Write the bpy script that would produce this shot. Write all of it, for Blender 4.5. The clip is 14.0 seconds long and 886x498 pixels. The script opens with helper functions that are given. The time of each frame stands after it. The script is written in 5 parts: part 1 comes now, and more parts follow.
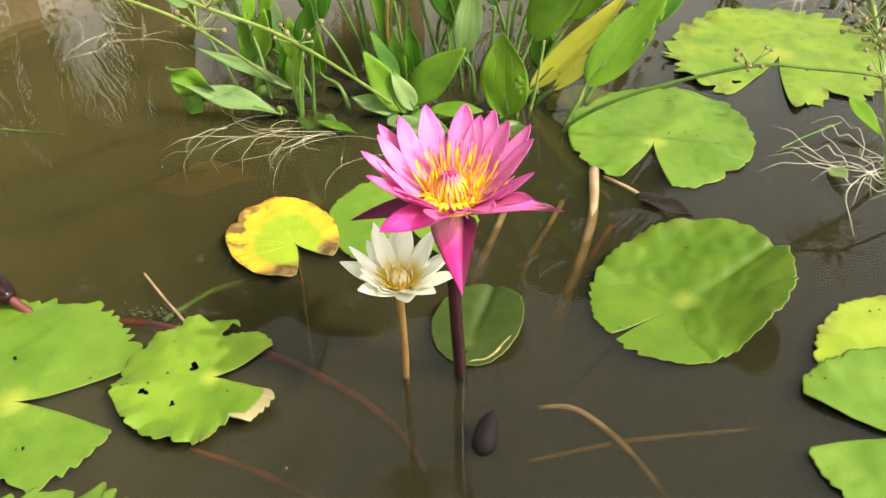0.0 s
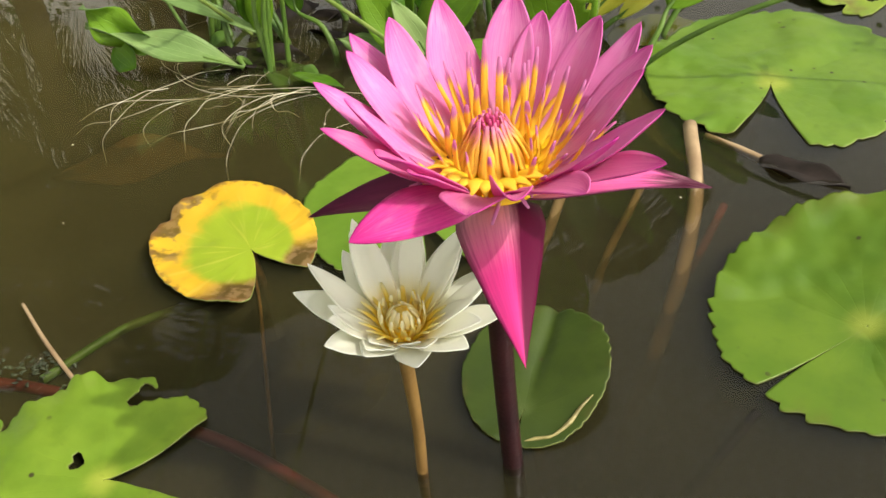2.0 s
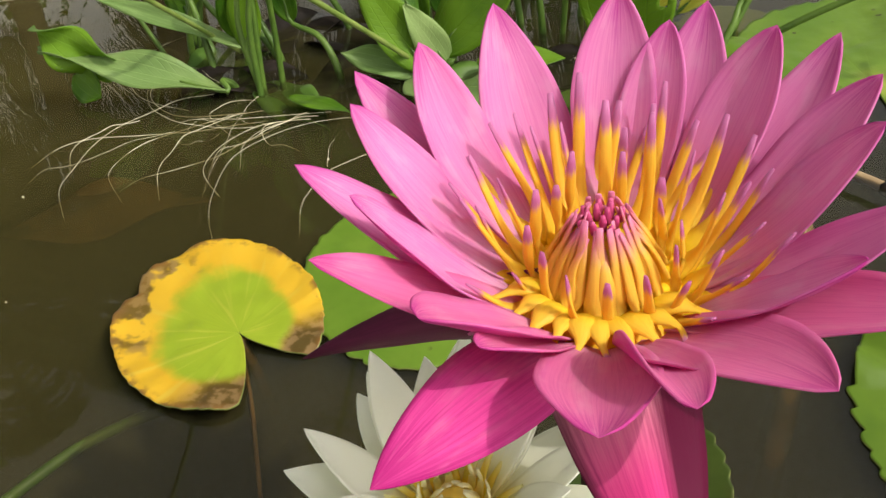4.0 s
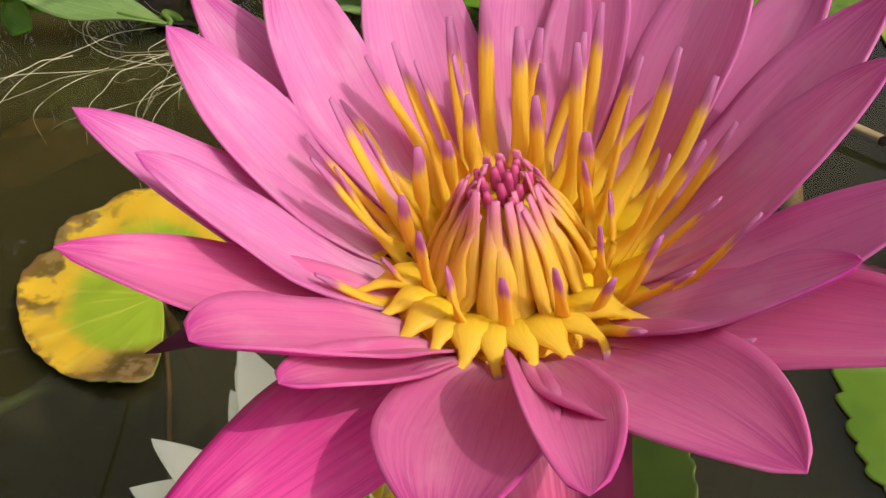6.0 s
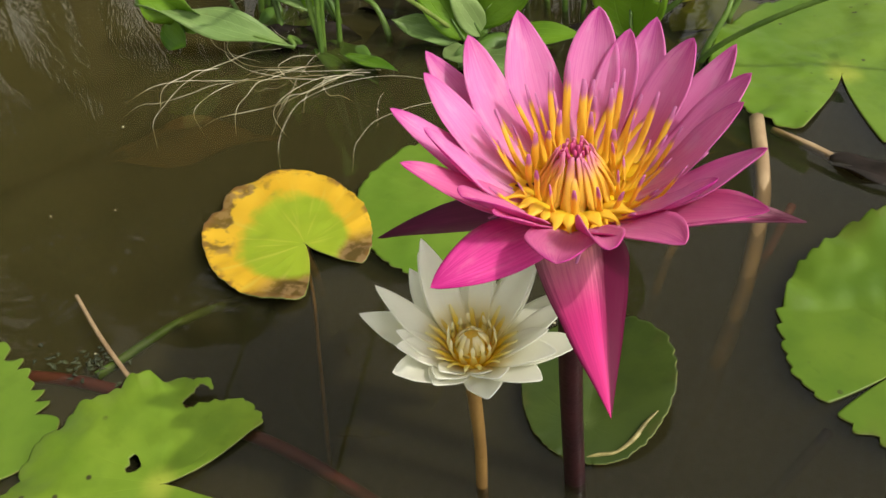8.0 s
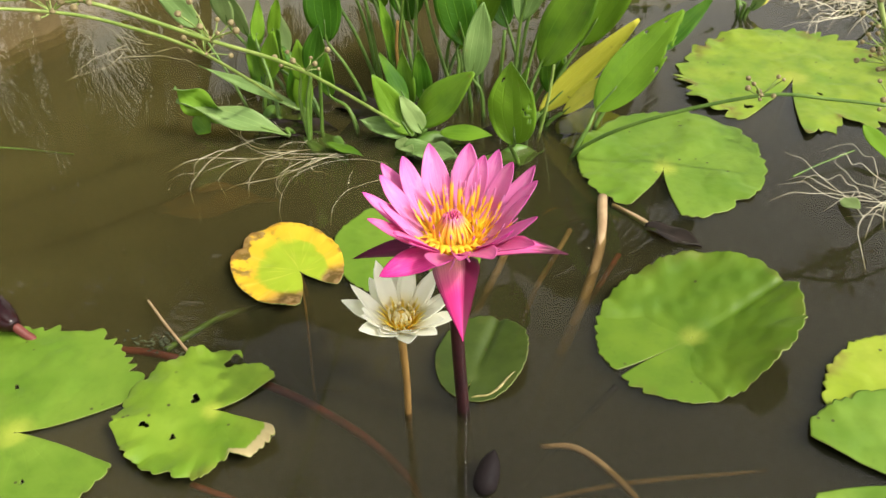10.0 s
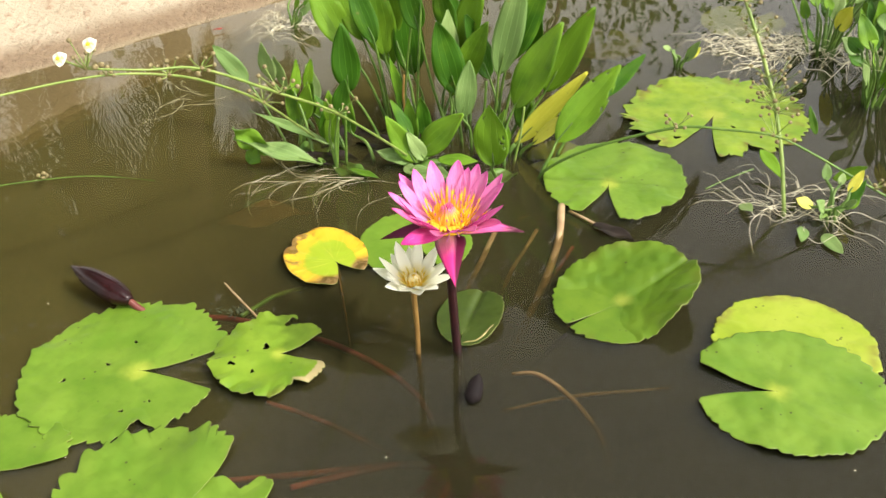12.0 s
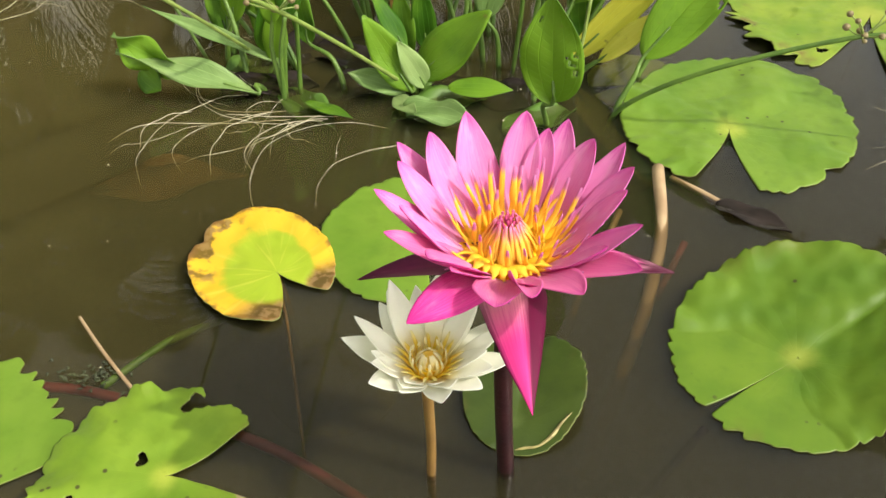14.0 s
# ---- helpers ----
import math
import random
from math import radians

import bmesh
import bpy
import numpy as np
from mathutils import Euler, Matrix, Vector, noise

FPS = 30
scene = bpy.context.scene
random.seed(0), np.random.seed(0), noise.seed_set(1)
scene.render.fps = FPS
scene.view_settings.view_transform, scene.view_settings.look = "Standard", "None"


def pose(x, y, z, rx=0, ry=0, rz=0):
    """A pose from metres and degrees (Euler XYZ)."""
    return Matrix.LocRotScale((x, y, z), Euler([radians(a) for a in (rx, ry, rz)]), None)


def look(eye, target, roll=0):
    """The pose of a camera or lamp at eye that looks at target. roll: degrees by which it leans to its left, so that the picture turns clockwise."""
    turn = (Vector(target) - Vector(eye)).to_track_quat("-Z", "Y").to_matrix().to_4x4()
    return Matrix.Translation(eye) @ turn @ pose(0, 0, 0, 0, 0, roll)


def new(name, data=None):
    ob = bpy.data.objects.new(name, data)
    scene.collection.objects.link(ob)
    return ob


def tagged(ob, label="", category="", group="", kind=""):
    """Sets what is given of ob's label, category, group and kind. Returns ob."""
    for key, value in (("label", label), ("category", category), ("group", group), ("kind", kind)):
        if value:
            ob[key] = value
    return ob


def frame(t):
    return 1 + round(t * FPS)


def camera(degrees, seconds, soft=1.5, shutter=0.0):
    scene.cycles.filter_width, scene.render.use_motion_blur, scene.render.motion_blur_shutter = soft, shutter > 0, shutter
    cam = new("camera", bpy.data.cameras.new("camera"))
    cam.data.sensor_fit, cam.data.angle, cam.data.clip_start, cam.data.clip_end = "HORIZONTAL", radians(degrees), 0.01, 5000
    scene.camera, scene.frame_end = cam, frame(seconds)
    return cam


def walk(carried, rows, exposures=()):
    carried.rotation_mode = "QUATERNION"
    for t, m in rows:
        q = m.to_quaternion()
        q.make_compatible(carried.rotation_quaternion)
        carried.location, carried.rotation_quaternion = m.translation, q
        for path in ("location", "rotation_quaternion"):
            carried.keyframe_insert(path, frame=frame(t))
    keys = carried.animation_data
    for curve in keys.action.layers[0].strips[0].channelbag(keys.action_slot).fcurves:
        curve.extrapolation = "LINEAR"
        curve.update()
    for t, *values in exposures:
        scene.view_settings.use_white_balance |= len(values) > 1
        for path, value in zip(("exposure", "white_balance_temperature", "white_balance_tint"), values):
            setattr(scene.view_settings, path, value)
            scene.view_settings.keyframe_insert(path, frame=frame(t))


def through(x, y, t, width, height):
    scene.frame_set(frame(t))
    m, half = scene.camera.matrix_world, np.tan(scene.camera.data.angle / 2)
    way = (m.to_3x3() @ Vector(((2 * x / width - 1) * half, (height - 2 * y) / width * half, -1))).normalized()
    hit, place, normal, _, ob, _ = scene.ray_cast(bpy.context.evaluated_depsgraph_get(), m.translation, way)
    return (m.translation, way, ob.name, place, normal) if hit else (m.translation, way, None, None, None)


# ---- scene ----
cam = camera(50.1, 14.0)
PATH = [
    (0, (0.126, -0.571, 0.587), (-0.232, 0.974, -0.631), -2.5),
    (0.5, (0.105, -0.503, 0.55), (-0.263, 1.03, -0.68), -2.8),
    (1, (0.091, -0.43, 0.494), (-0.286, 1.085, -0.755), -3.4),
    (1.5, (0.076, -0.363, 0.442), (-0.319, 1.143, -0.814), -4.6),
    (2, (0.061, -0.309, 0.398), (-0.343, 1.202, -0.848), -5.6),
    (2.5, (0.048, -0.261, 0.367), (-0.349, 1.253, -0.877), -6.2),
    (3, (0.034, -0.228, 0.333), (-0.384, 1.277, -0.916), -7.4),
    (3.5, (0.018, -0.194, 0.342), (-0.426, 1.309, -0.9), -8.9),
    (3.7, (0.015, -0.187, 0.344), (-0.422, 1.318, -0.899), -8.8),
    (5.8, (0.025, -0.127, 0.309), (-0.397, 1.292, -1.036), -8.4),
    (6, (0.027, -0.129, 0.31), (-0.387, 1.297, -1.029), -7.9),
    (6.5, (0.042, -0.163, 0.316), (-0.376, 1.245, -1.041), -7.9),
    (7, (0.05, -0.213, 0.346), (-0.406, 1.187, -1.008), -8.7),
    (7.5, (0.04, -0.245, 0.374), (-0.439, 1.162, -0.965), -8.6),
    (8, (0.04, -0.284, 0.411), (-0.424, 1.153, -0.9), -6.4),
    (8.5, (0.064, -0.331, 0.459), (-0.346, 1.148, -0.824), -3.6),
    (11, (0.164, -0.713, 0.691), (-0.217, 0.855, -0.491), -2.4),
    (11.5, (0.186, -0.793, 0.729), (-0.191, 0.793, -0.429), -2.3),
    (12, (0.201, -0.844, 0.759), (-0.19, 0.747, -0.387), -3.1),
    (12.5, (0.187, -0.818, 0.742), (-0.198, 0.769, -0.413), -2.8),
    (13, (0.141, -0.677, 0.695), (-0.216, 0.889, -0.497), -1.9),
    (13.5, (0.092, -0.515, 0.607), (-0.246, 1.015, -0.637), -2.1),
    (14, (0.048, -0.362, 0.502), (-0.273, 1.118, -0.805), -2.3),
]
walk(cam, [(t, look(e, a, r)) for t, e, a, r in PATH],
     [(0.0, -0.40), (1.5, -0.64), (2.2, -1.00), (3.0, -1.24), (3.7, -1.20), (6.0, -1.46), (7.0, -1.40), (8.0, -1.30), (8.7, -1.14), (11.0, -0.47), (12.5, -0.47), (14.0, -0.66)])

# ---- light ----
SUN_TO = Vector((0.86, -0.25, 1.0)).normalized()
world = bpy.data.worlds.new("sky")
scene.world = world
world.use_nodes = True
wn = world.node_tree.nodes
wn.clear()
sky = wn.new("ShaderNodeTexSky")
sky.sky_type = "NISHITA"
sky.sun_disc = False
sky.sun_elevation = math.asin(SUN_TO.z)
sky.sun_rotation = math.atan2(SUN_TO.x, SUN_TO.y)
sky.air_density, sky.dust_density, sky.ozone_density = 1.0, 5.0, 1.0
bg = wn.new("ShaderNodeBackground")
wo = wn.new("ShaderNodeOutputWorld")
haze = wn.new("ShaderNodeHueSaturation")
haze.inputs["Saturation"].default_value = 0.06
world.node_tree.links.new(sky.outputs[0], haze.inputs["Color"])
warm = wn.new("ShaderNodeMix")
warm.data_type, warm.blend_type = "RGBA", "MULTIPLY"
warm.inputs[0].default_value = 1.0
warm.inputs[7].default_value = (1.0, 0.975, 0.92, 1.0)
world.node_tree.links.new(haze.outputs[0], warm.inputs[6])
world.node_tree.links.new(warm.outputs[2], bg.inputs[0])
# milky haze, brighter all round towards the horizon
up = wn.new("ShaderNodeTexCoord")
part = wn.new("ShaderNodeSeparateXYZ")
glow = wn.new("ShaderNodeMapRange")
glow.interpolation_type = "SMOOTHSTEP"
for socket, value in zip(glow.inputs[1:5], (0.22, 0.72, 0.70, 0.38)):
    socket.default_value = value
world.node_tree.links.new(up.outputs["Generated"], part.inputs[0])
world.node_tree.links.new(part.outputs[2], glow.inputs[0])
world.node_tree.links.new(glow.outputs[0], bg.inputs["Strength"])
world.node_tree.links.new(bg.outputs[0], wo.inputs[0])
sun_data = bpy.data.lights.new("sun", "SUN")
sun_data.energy, sun_data.angle, sun_data.color = 5.0, radians(0.55), (1.0, 0.93, 0.80)
sun = new("sun", sun_data)
sun.matrix_world = look(SUN_TO * 20, (0, 0, 0))


# ---- material helpers ----
class Mat:
    """A node material written in few words."""

    def __init__(self, name):
        self.m = bpy.data.materials.new(name)
        self.m.use_nodes = True
        self.t = self.m.node_tree
        self.t.nodes.clear()

    def node(self, kind, **inputs):
        n = self.t.nodes.new("ShaderNode" + kind)
        for k, v in inputs.items():
            self.put(n.inputs[k.replace("_", " ")], v)
        return n

    def put(self, socket, v):
        if isinstance(v, bpy.types.NodeSocket):
            self.t.links.new(v, socket)
        elif isinstance(v, (tuple, list)) and len(v) == 3 and socket.type == "RGBA":
            socket.default_value = (*v, 1)
        else:
            socket.default_value = v

    def math(self, op, a, b=0.0, c=0.0, clamp=False):
        n = self.t.nodes.new("ShaderNodeMath")
        n.operation, n.use_clamp = op, clamp
        for s, v in zip(n.inputs, (a, b, c)):
            self.put(s, v)
        return n.outputs[0]

    def step(self, v, lo, hi):
        n = self.t.nodes.new("ShaderNodeMapRange")
        n.interpolation_type = "SMOOTHSTEP"
        for s, x in zip(n.inputs, (v, lo, hi, 0.0, 1.0)):
            self.put(s, x)
        return n.outputs[0]

    def mix(self, f, a, b):
        n = self.t.nodes.new("ShaderNodeMix")
        n.data_type = "RGBA"
        self.put(n.inputs[0], f)
        self.put(n.inputs[6], a)
        self.put(n.inputs[7], b)
        return n.outputs[2]

    def noise(self, scale, detail=3.0, vec=None, rough=0.55, distortion=0.0):
        n = self.node("TexNoise", Scale=scale, Detail=detail, Roughness=rough, Distortion=distortion)
        self.put(n.inputs["Vector"], vec if vec is not None else self.pos())
        return n.outputs["Fac"]

    def pos(self):
        return self.node("TexCoord").outputs["Object"]

    def uv(self):
        s = self.node("SeparateXYZ")
        self.put(s.inputs[0], self.node("UVMap").outputs[0])
        return s.outputs[0], s.outputs[1]

    def uvec(self, sx, sy):
        n = self.t.nodes.new("ShaderNodeMapping")
        self.put(n.inputs["Vector"], self.node("UVMap").outputs[0])
        n.inputs["Scale"].default_value = (sx, sy, 1)
        r = self.node("ObjectInfo").outputs["Random"]
        c = self.node("CombineXYZ", X=self.math("MULTIPLY", r, 37.0), Y=self.math("MULTIPLY", r, 11.0), Z=r)
        self.put(n.inputs["Location"], c.outputs[0])
        return n.outputs[0]

    def random(self):
        return self.node("ObjectInfo").outputs["Random"]

    def bump(self, h, strength, dist):
        n = self.node("Bump", Strength=strength, Distance=dist)
        self.put(n.inputs["Height"], h)
        return n.outputs[0]

    def principled(self, colour, rough=0.5, normal=None, spec=0.5, metal=0.0, coat=0.0):
        n = self.node("BsdfPrincipled", Base_Color=colour, Roughness=rough, Metallic=metal)
        n.inputs["Specular IOR Level"].default_value = spec
        n.inputs["Coat Weight"].default_value = coat
        n.inputs["Coat Roughness"].default_value = 0.15
        if normal is not None:
            self.put(n.inputs["Normal"], normal)
        return n.outputs[0]

    def shade(self, f, a, b):
        n = self.t.nodes.new("ShaderNodeMixShader")
        self.put(n.inputs[0], f)
        self.put(n.inputs[1], a)
        self.put(n.inputs[2], b)
        return n.outputs[0]

    def leafy(self, colour, through, share, rough, normal=None, spec=0.5):
        """A thin leaf: gloss and body, with light let through."""
        tr = self.node("BsdfTranslucent", Color=through)
        if normal is not None:
            self.put(tr.inputs["Normal"], normal)
        return self.shade(share, self.principled(colour, rough, normal, spec), tr.outputs[0])

    def out(self, surface):
        o = self.t.nodes.new("ShaderNodeOutputMaterial")
        self.put(o.inputs["Surface"], surface)
        return self.m


# ---- materials ----
def silt_colour(m):
    """Stirred-up mud, paler towards the bank, with some sky reflection painted into its colours."""
    z = m.node("SeparateXYZ")
    m.put(z.inputs[0], m.pos())
    n = m.noise(3.0, 4.0)
    near = m.step(m.math("ADD", m.math("SUBTRACT", z.outputs[0], m.math("MULTIPLY", z.outputs[1], 0.35)), m.math("MULTIPLY", n, 0.5)), 0.42, -0.55)
    return m.mix(near, m.mix(n, (0.122, 0.123, 0.078), (0.086, 0.087, 0.058)), m.mix(n, (0.325, 0.311, 0.136), (0.235, 0.226, 0.100)))


def water_material():
    m = Mat("pond_water")
    h = m.math("ADD", m.noise(9.0, 2.0), m.math("MULTIPLY", m.noise(45.0, 2.0), 0.15))
    normal = m.bump(h, 0.012, 0.02)
    silt = silt_colour(m)
    body = m.shade(0.05, m.node("BsdfTransparent", Color=(0.86, 0.82, 0.70)).outputs[0],
                   m.node("BsdfDiffuse", Color=silt).outputs[0])
    fres = m.node("Fresnel", IOR=1.41)
    m.put(fres.inputs["Normal"], normal)
    gloss = m.node("BsdfGlossy", Color=(1, 1, 1), Roughness=0.002)
    m.put(gloss.inputs["Normal"], normal)
    return m.out(m.shade(fres.outputs[0], body, gloss.outputs[0]))


def silt_material(name, share):
    m = Mat(name)
    silt = silt_colour(m)
    body = m.node("BsdfDiffuse", Color=silt)
    cloud = m.math("ADD", share - 0.08, m.math("MULTIPLY", m.noise(14.0, 4.0), 0.16))
    return m.out(m.shade(cloud, m.node("BsdfTransparent", Color=(0.86, 0.82, 0.70)).outputs[0], body.outputs[0]))


def ground_material():
    m = Mat("sandy_soil")
    n1, n2, n3 = m.noise(6.0, 5.0), m.noise(60.0, 4.0), m.noise(320.0, 2.0)
    c = m.mix(n1, (0.36, 0.285, 0.19), (0.52, 0.45, 0.34))
    c = m.mix(m.step(n2, 0.55, 0.75), c, (0.30, 0.19, 0.12))
    c = m.mix(m.step(n3, 0.62, 0.72), c, (0.20, 0.14, 0.10))
    z = m.node("SeparateXYZ")
    m.put(z.inputs[0], m.pos())
    damp = m.step(m.math("ADD", z.outputs[2], m.math("MULTIPLY", n1, 0.02)), 0.046, 0.026)
    c = m.mix(m.math("MULTIPLY", damp, 0.85), c, m.mix(n2, (0.24, 0.155, 0.085), (0.13, 0.08, 0.045)))
    wet = m.step(m.math("ADD", z.outputs[2], m.math("MULTIPLY", n1, 0.010)), 0.014, 0.002)
    c = m.mix(wet, c, m.mix(n2, (0.34, 0.265, 0.16), (0.255, 0.20, 0.12)))
    h = m.math("ADD", n2, m.math("MULTIPLY", n3, 0.4))
    return m.out(m.principled(c, m.math("SUBTRACT", 0.9, m.math("MULTIPLY", wet, 0.3)), m.bump(h, 0.8, 0.02)))


def pad_material(name, green, pale, centre, share=0.22, rough=0.34, blotch=0.0, bleached=False):
    """The upper skin of a floating leaf: u goes round from the notch, v from the stalk to the rim."""
    m = Mat(name)
    u, v = m.uv()
    n1 = m.noise(14.0, 3.0)
    n2 = m.noise(110.0, 3.0)
    ray = m.noise(1.0, 2.0, m.uvec(46.0, 1.3))
    c = m.mix(m.step(n1, 0.3, 0.7), green, pale)
    c = m.mix(m.math("MULTIPLY", m.step(ray, 0.50, 0.72), m.math("MULTIPLY", m.step(v, 0.30, 0.9), 0.16)), c, pale)
    c = m.mix(m.math("MULTIPLY", m.step(m.noise(48.0, 3.0), 0.45, 0.70), 0.35), c, tuple(0.72 * x for x in green))
    vein = m.math("PINGPONG", m.math("MULTIPLY", m.math("ADD", u, m.math("MULTIPLY", m.noise(1.0, 1.0, m.uvec(6.0, 3.0)), 0.03)), 17.0), 0.5)
    vein = m.math("MULTIPLY", m.step(vein, 0.09, 0.0), m.step(v, 1.0, 0.2))
    c = m.mix(m.math("MULTIPLY", vein, 0.03), c, centre)
    pucker = m.noise(30.0, 2.0, rough=0.4)
    c = m.mix(m.math("MULTIPLY", m.step(pucker, 0.40, 0.70), 0.30), c, pale)
    c = m.mix(m.math("MULTIPLY", m.step(m.math("ADD", v, m.math("MULTIPLY", m.math("SUBTRACT", m.noise(60.0, 2.0), 0.5), 0.16)), 0.20, 0.0), 0.85), c, centre)
    c = m.mix(m.math("MULTIPLY", m.step(n2, 0.62, 0.8), 0.25), c, tuple(0.6 * x for x in green))
    specks = m.node("TexVoronoi", Scale=75.0)
    m.put(specks.inputs["Vector"], m.pos())
    sp = m.math("MULTIPLY", m.step(specks.outputs["Distance"], 0.16, 0.07), m.step(m.noise(18.0, 2.0), 0.53, 0.60))
    c = m.mix(sp, c, (0.05, 0.045, 0.015))
    if blotch:
        edge = m.math("MULTIPLY", m.step(v, 0.80, 1.0), m.step(m.noise(22.0, 3.0), 0.5, 0.62))
        c = m.mix(m.math("MULTIPLY", edge, blotch), c, (0.16, 0.10, 0.03))
    if bleached:
        end = m.math("MULTIPLY", m.step(u, 0.84, 0.875), m.step(m.math("ADD", m.math("ADD", v, m.math("MULTIPLY", m.math("SUBTRACT", n1, 0.5), 0.12)), m.math("MULTIPLY", u, 0.35)), 1.16, 1.20))
        c = m.mix(end, c, m.mix(n2, (0.36, 0.28, 0.13), (0.50, 0.42, 0.22)))
    h = m.math("ADD", m.math("MULTIPLY", n2, 0.16), m.math("ADD", m.math("MULTIPLY", vein, -0.05), m.math("ADD", m.math("MULTIPLY", m.noise(70.0, 2.0), 0.30), m.math("MULTIPLY", pucker, 0.95))))
    normal = m.bump(h, 0.40, 0.0032)
    r = m.math("ADD", rough, m.math("MULTIPLY", n2, 0.22))
    return m.out(m.leafy(c, m.mix(0.5, c, (0.35, 0.5, 0.02)), share, r, normal, 0.36))


def yellow_pad_material():
    m = Mat("yellowing_lily_pad")
    u, v = m.uv()
    n1, n2 = m.noise(26.0, 4.0), m.noise(130.0, 3.0)
    ray = m.noise(1.0, 2.0, m.uvec(40.0, 1.2))
    yellow = m.mix(n1, (0.72, 0.40, 0.015), (0.80, 0.52, 0.04))
    inner = m.mix(n1, (0.27, 0.40, 0.02), (0.38, 0.47, 0.03))
    lim = m.math("ADD", v, m.math("MULTIPLY", m.math("SUBTRACT", n1, 0.5), 0.5))
    c = m.mix(m.step(lim, 0.72, 0.56), yellow, inner)
    c = m.mix(m.math("MULTIPLY", m.step(ray, 0.55, 0.7), 0.3), c, (0.72, 0.62, 0.10))
    lobes = m.step(m.math("ABSOLUTE", m.math("SUBTRACT", u, 0.5)), 0.33, 0.43)
    rot = m.math("MULTIPLY", lobes, m.step(m.math("ADD", v, m.math("MULTIPLY", m.math("SUBTRACT", n1, 0.5), 0.5)), 0.52, 0.70))
    left = m.math("MULTIPLY", m.step(m.math("ABSOLUTE", m.math("SUBTRACT", u, 0.59)), 0.15, 0.08),
                  m.math("MULTIPLY", m.step(v, 0.64, 0.78), m.step(m.noise(42.0, 3.0), 0.43, 0.50)))
    rust = m.math("MAXIMUM", rot, m.math("MULTIPLY", left, 0.9))
    c = m.mix(m.math("MULTIPLY", rust, 0.9), c, m.mix(m.step(n2, 0.45, 0.58), (0.20, 0.125, 0.065), (0.03, 0.02, 0.012)))
    c = m.mix(m.math("MULTIPLY", m.step(v, 0.90, 1.0), m.step(n2, 0.45, 0.6)), c, (0.25, 0.12, 0.03))
    normal = m.bump(m.math("ADD", m.math("MULTIPLY", n2, 0.3), m.math("MULTIPLY", ray, 0.5)), 0.3, 0.002)
    return m.out(m.leafy(c, (0.7, 0.45, 0.03), 0.2, 0.42, normal, 0.4))


def underside_material(name, a, b):
    m = Mat(name)
    c = m.mix(m.noise(30.0, 3.0), a, b)
    return m.out(m.leafy(c, tuple(1.2 * x for x in b), 0.2, 0.5))


def petal_material(name, base, mid, tip, share, streak=0.5, edge=0.5, rough=0.55, reach=(0.66, 1.02), rim=(0.40, 1.0), pale=0.38, flank=0.5, glow=0.4, cloudy=0.30):
    """u across, v from the base to the tip of the petal; flank moves the paler band off the middle."""
    m = Mat(name)
    u, v = m.uv()
    fine = m.noise(1.0, 5.0, m.uvec(34.0, 2.6), 0.68)
    thread = m.noise(1.0, 3.0, m.uvec(95.0, 3.5), 0.6)
    broad = m.noise(1.0, 2.0, m.uvec(5.0, 1.6))
    cloud = m.noise(1.0, 3.0, m.uvec(4.0, 5.0))
    c = m.mix(m.step(m.math("ADD", v, m.math("MULTIPLY", m.math("SUBTRACT", fine, 0.5), 0.22)), 0.02, pale), base, mid)
    side = m.math("MULTIPLY", m.math("ABSOLUTE", m.math("SUBTRACT", u, flank)), 2.0)
    ragged = m.math("ADD", v, m.math("ADD", m.math("MULTIPLY", m.math("SUBTRACT", broad, 0.5), 0.25), m.math("MULTIPLY", m.math("SUBTRACT", fine, 0.5), 0.40)))
    k = m.math("ADD", m.math("MULTIPLY", m.step(m.math("ADD", side, m.math("MULTIPLY", m.math("SUBTRACT", fine, 0.5), 0.30)), *rim), edge), m.step(ragged, *reach), clamp=True)
    c = m.mix(k, c, tip)
    c = m.mix(m.math("MULTIPLY", m.step(fine, 0.43, 0.62), streak), c, m.mix(0.45, c, tip))
    c = m.mix(m.math("MULTIPLY", m.step(thread, 0.48, 0.64), streak * 0.6), c, m.mix(0.35, c, tip))
    c = m.mix(m.math("MULTIPLY", m.step(cloud, 0.48, 0.75), cloudy), c, base)
    h = m.math("ADD", fine, m.math("MULTIPLY", thread, 0.6))
    normal = m.bump(h, 0.16, 0.0008)
    return m.out(m.leafy(c, m.mix(glow, c, tip), share, rough, normal, 0.22))


def stamen_material(name, low, high, tip, start=0.62, end=0.74, share=0.30, lines=0.35):
    """v runs from the broad foot to the blunt tip of the strap."""
    m = Mat(name)
    u, v = m.uv()
    n = m.noise(1.0, 3.0, m.uvec(9.0, 2.0))
    line = m.noise(1.0, 3.0, m.uvec(30.0, 1.5))
    c = m.mix(m.step(v, 0.0, 0.5), low, high)
    c = m.mix(m.math("MULTIPLY", m.step(line, 0.50, 0.70), lines), c, tuple(q * x for q, x in zip((0.92, 0.62, 0.5), low)))
    c = m.mix(m.step(m.math("ADD", v, m.math("MULTIPLY", m.math("SUBTRACT", n, 0.5), 0.16)), start, end), c, tip)
    return m.out(m.leafy(c, c, share, 0.40, m.bump(line, 0.25, 0.0006), 0.35))


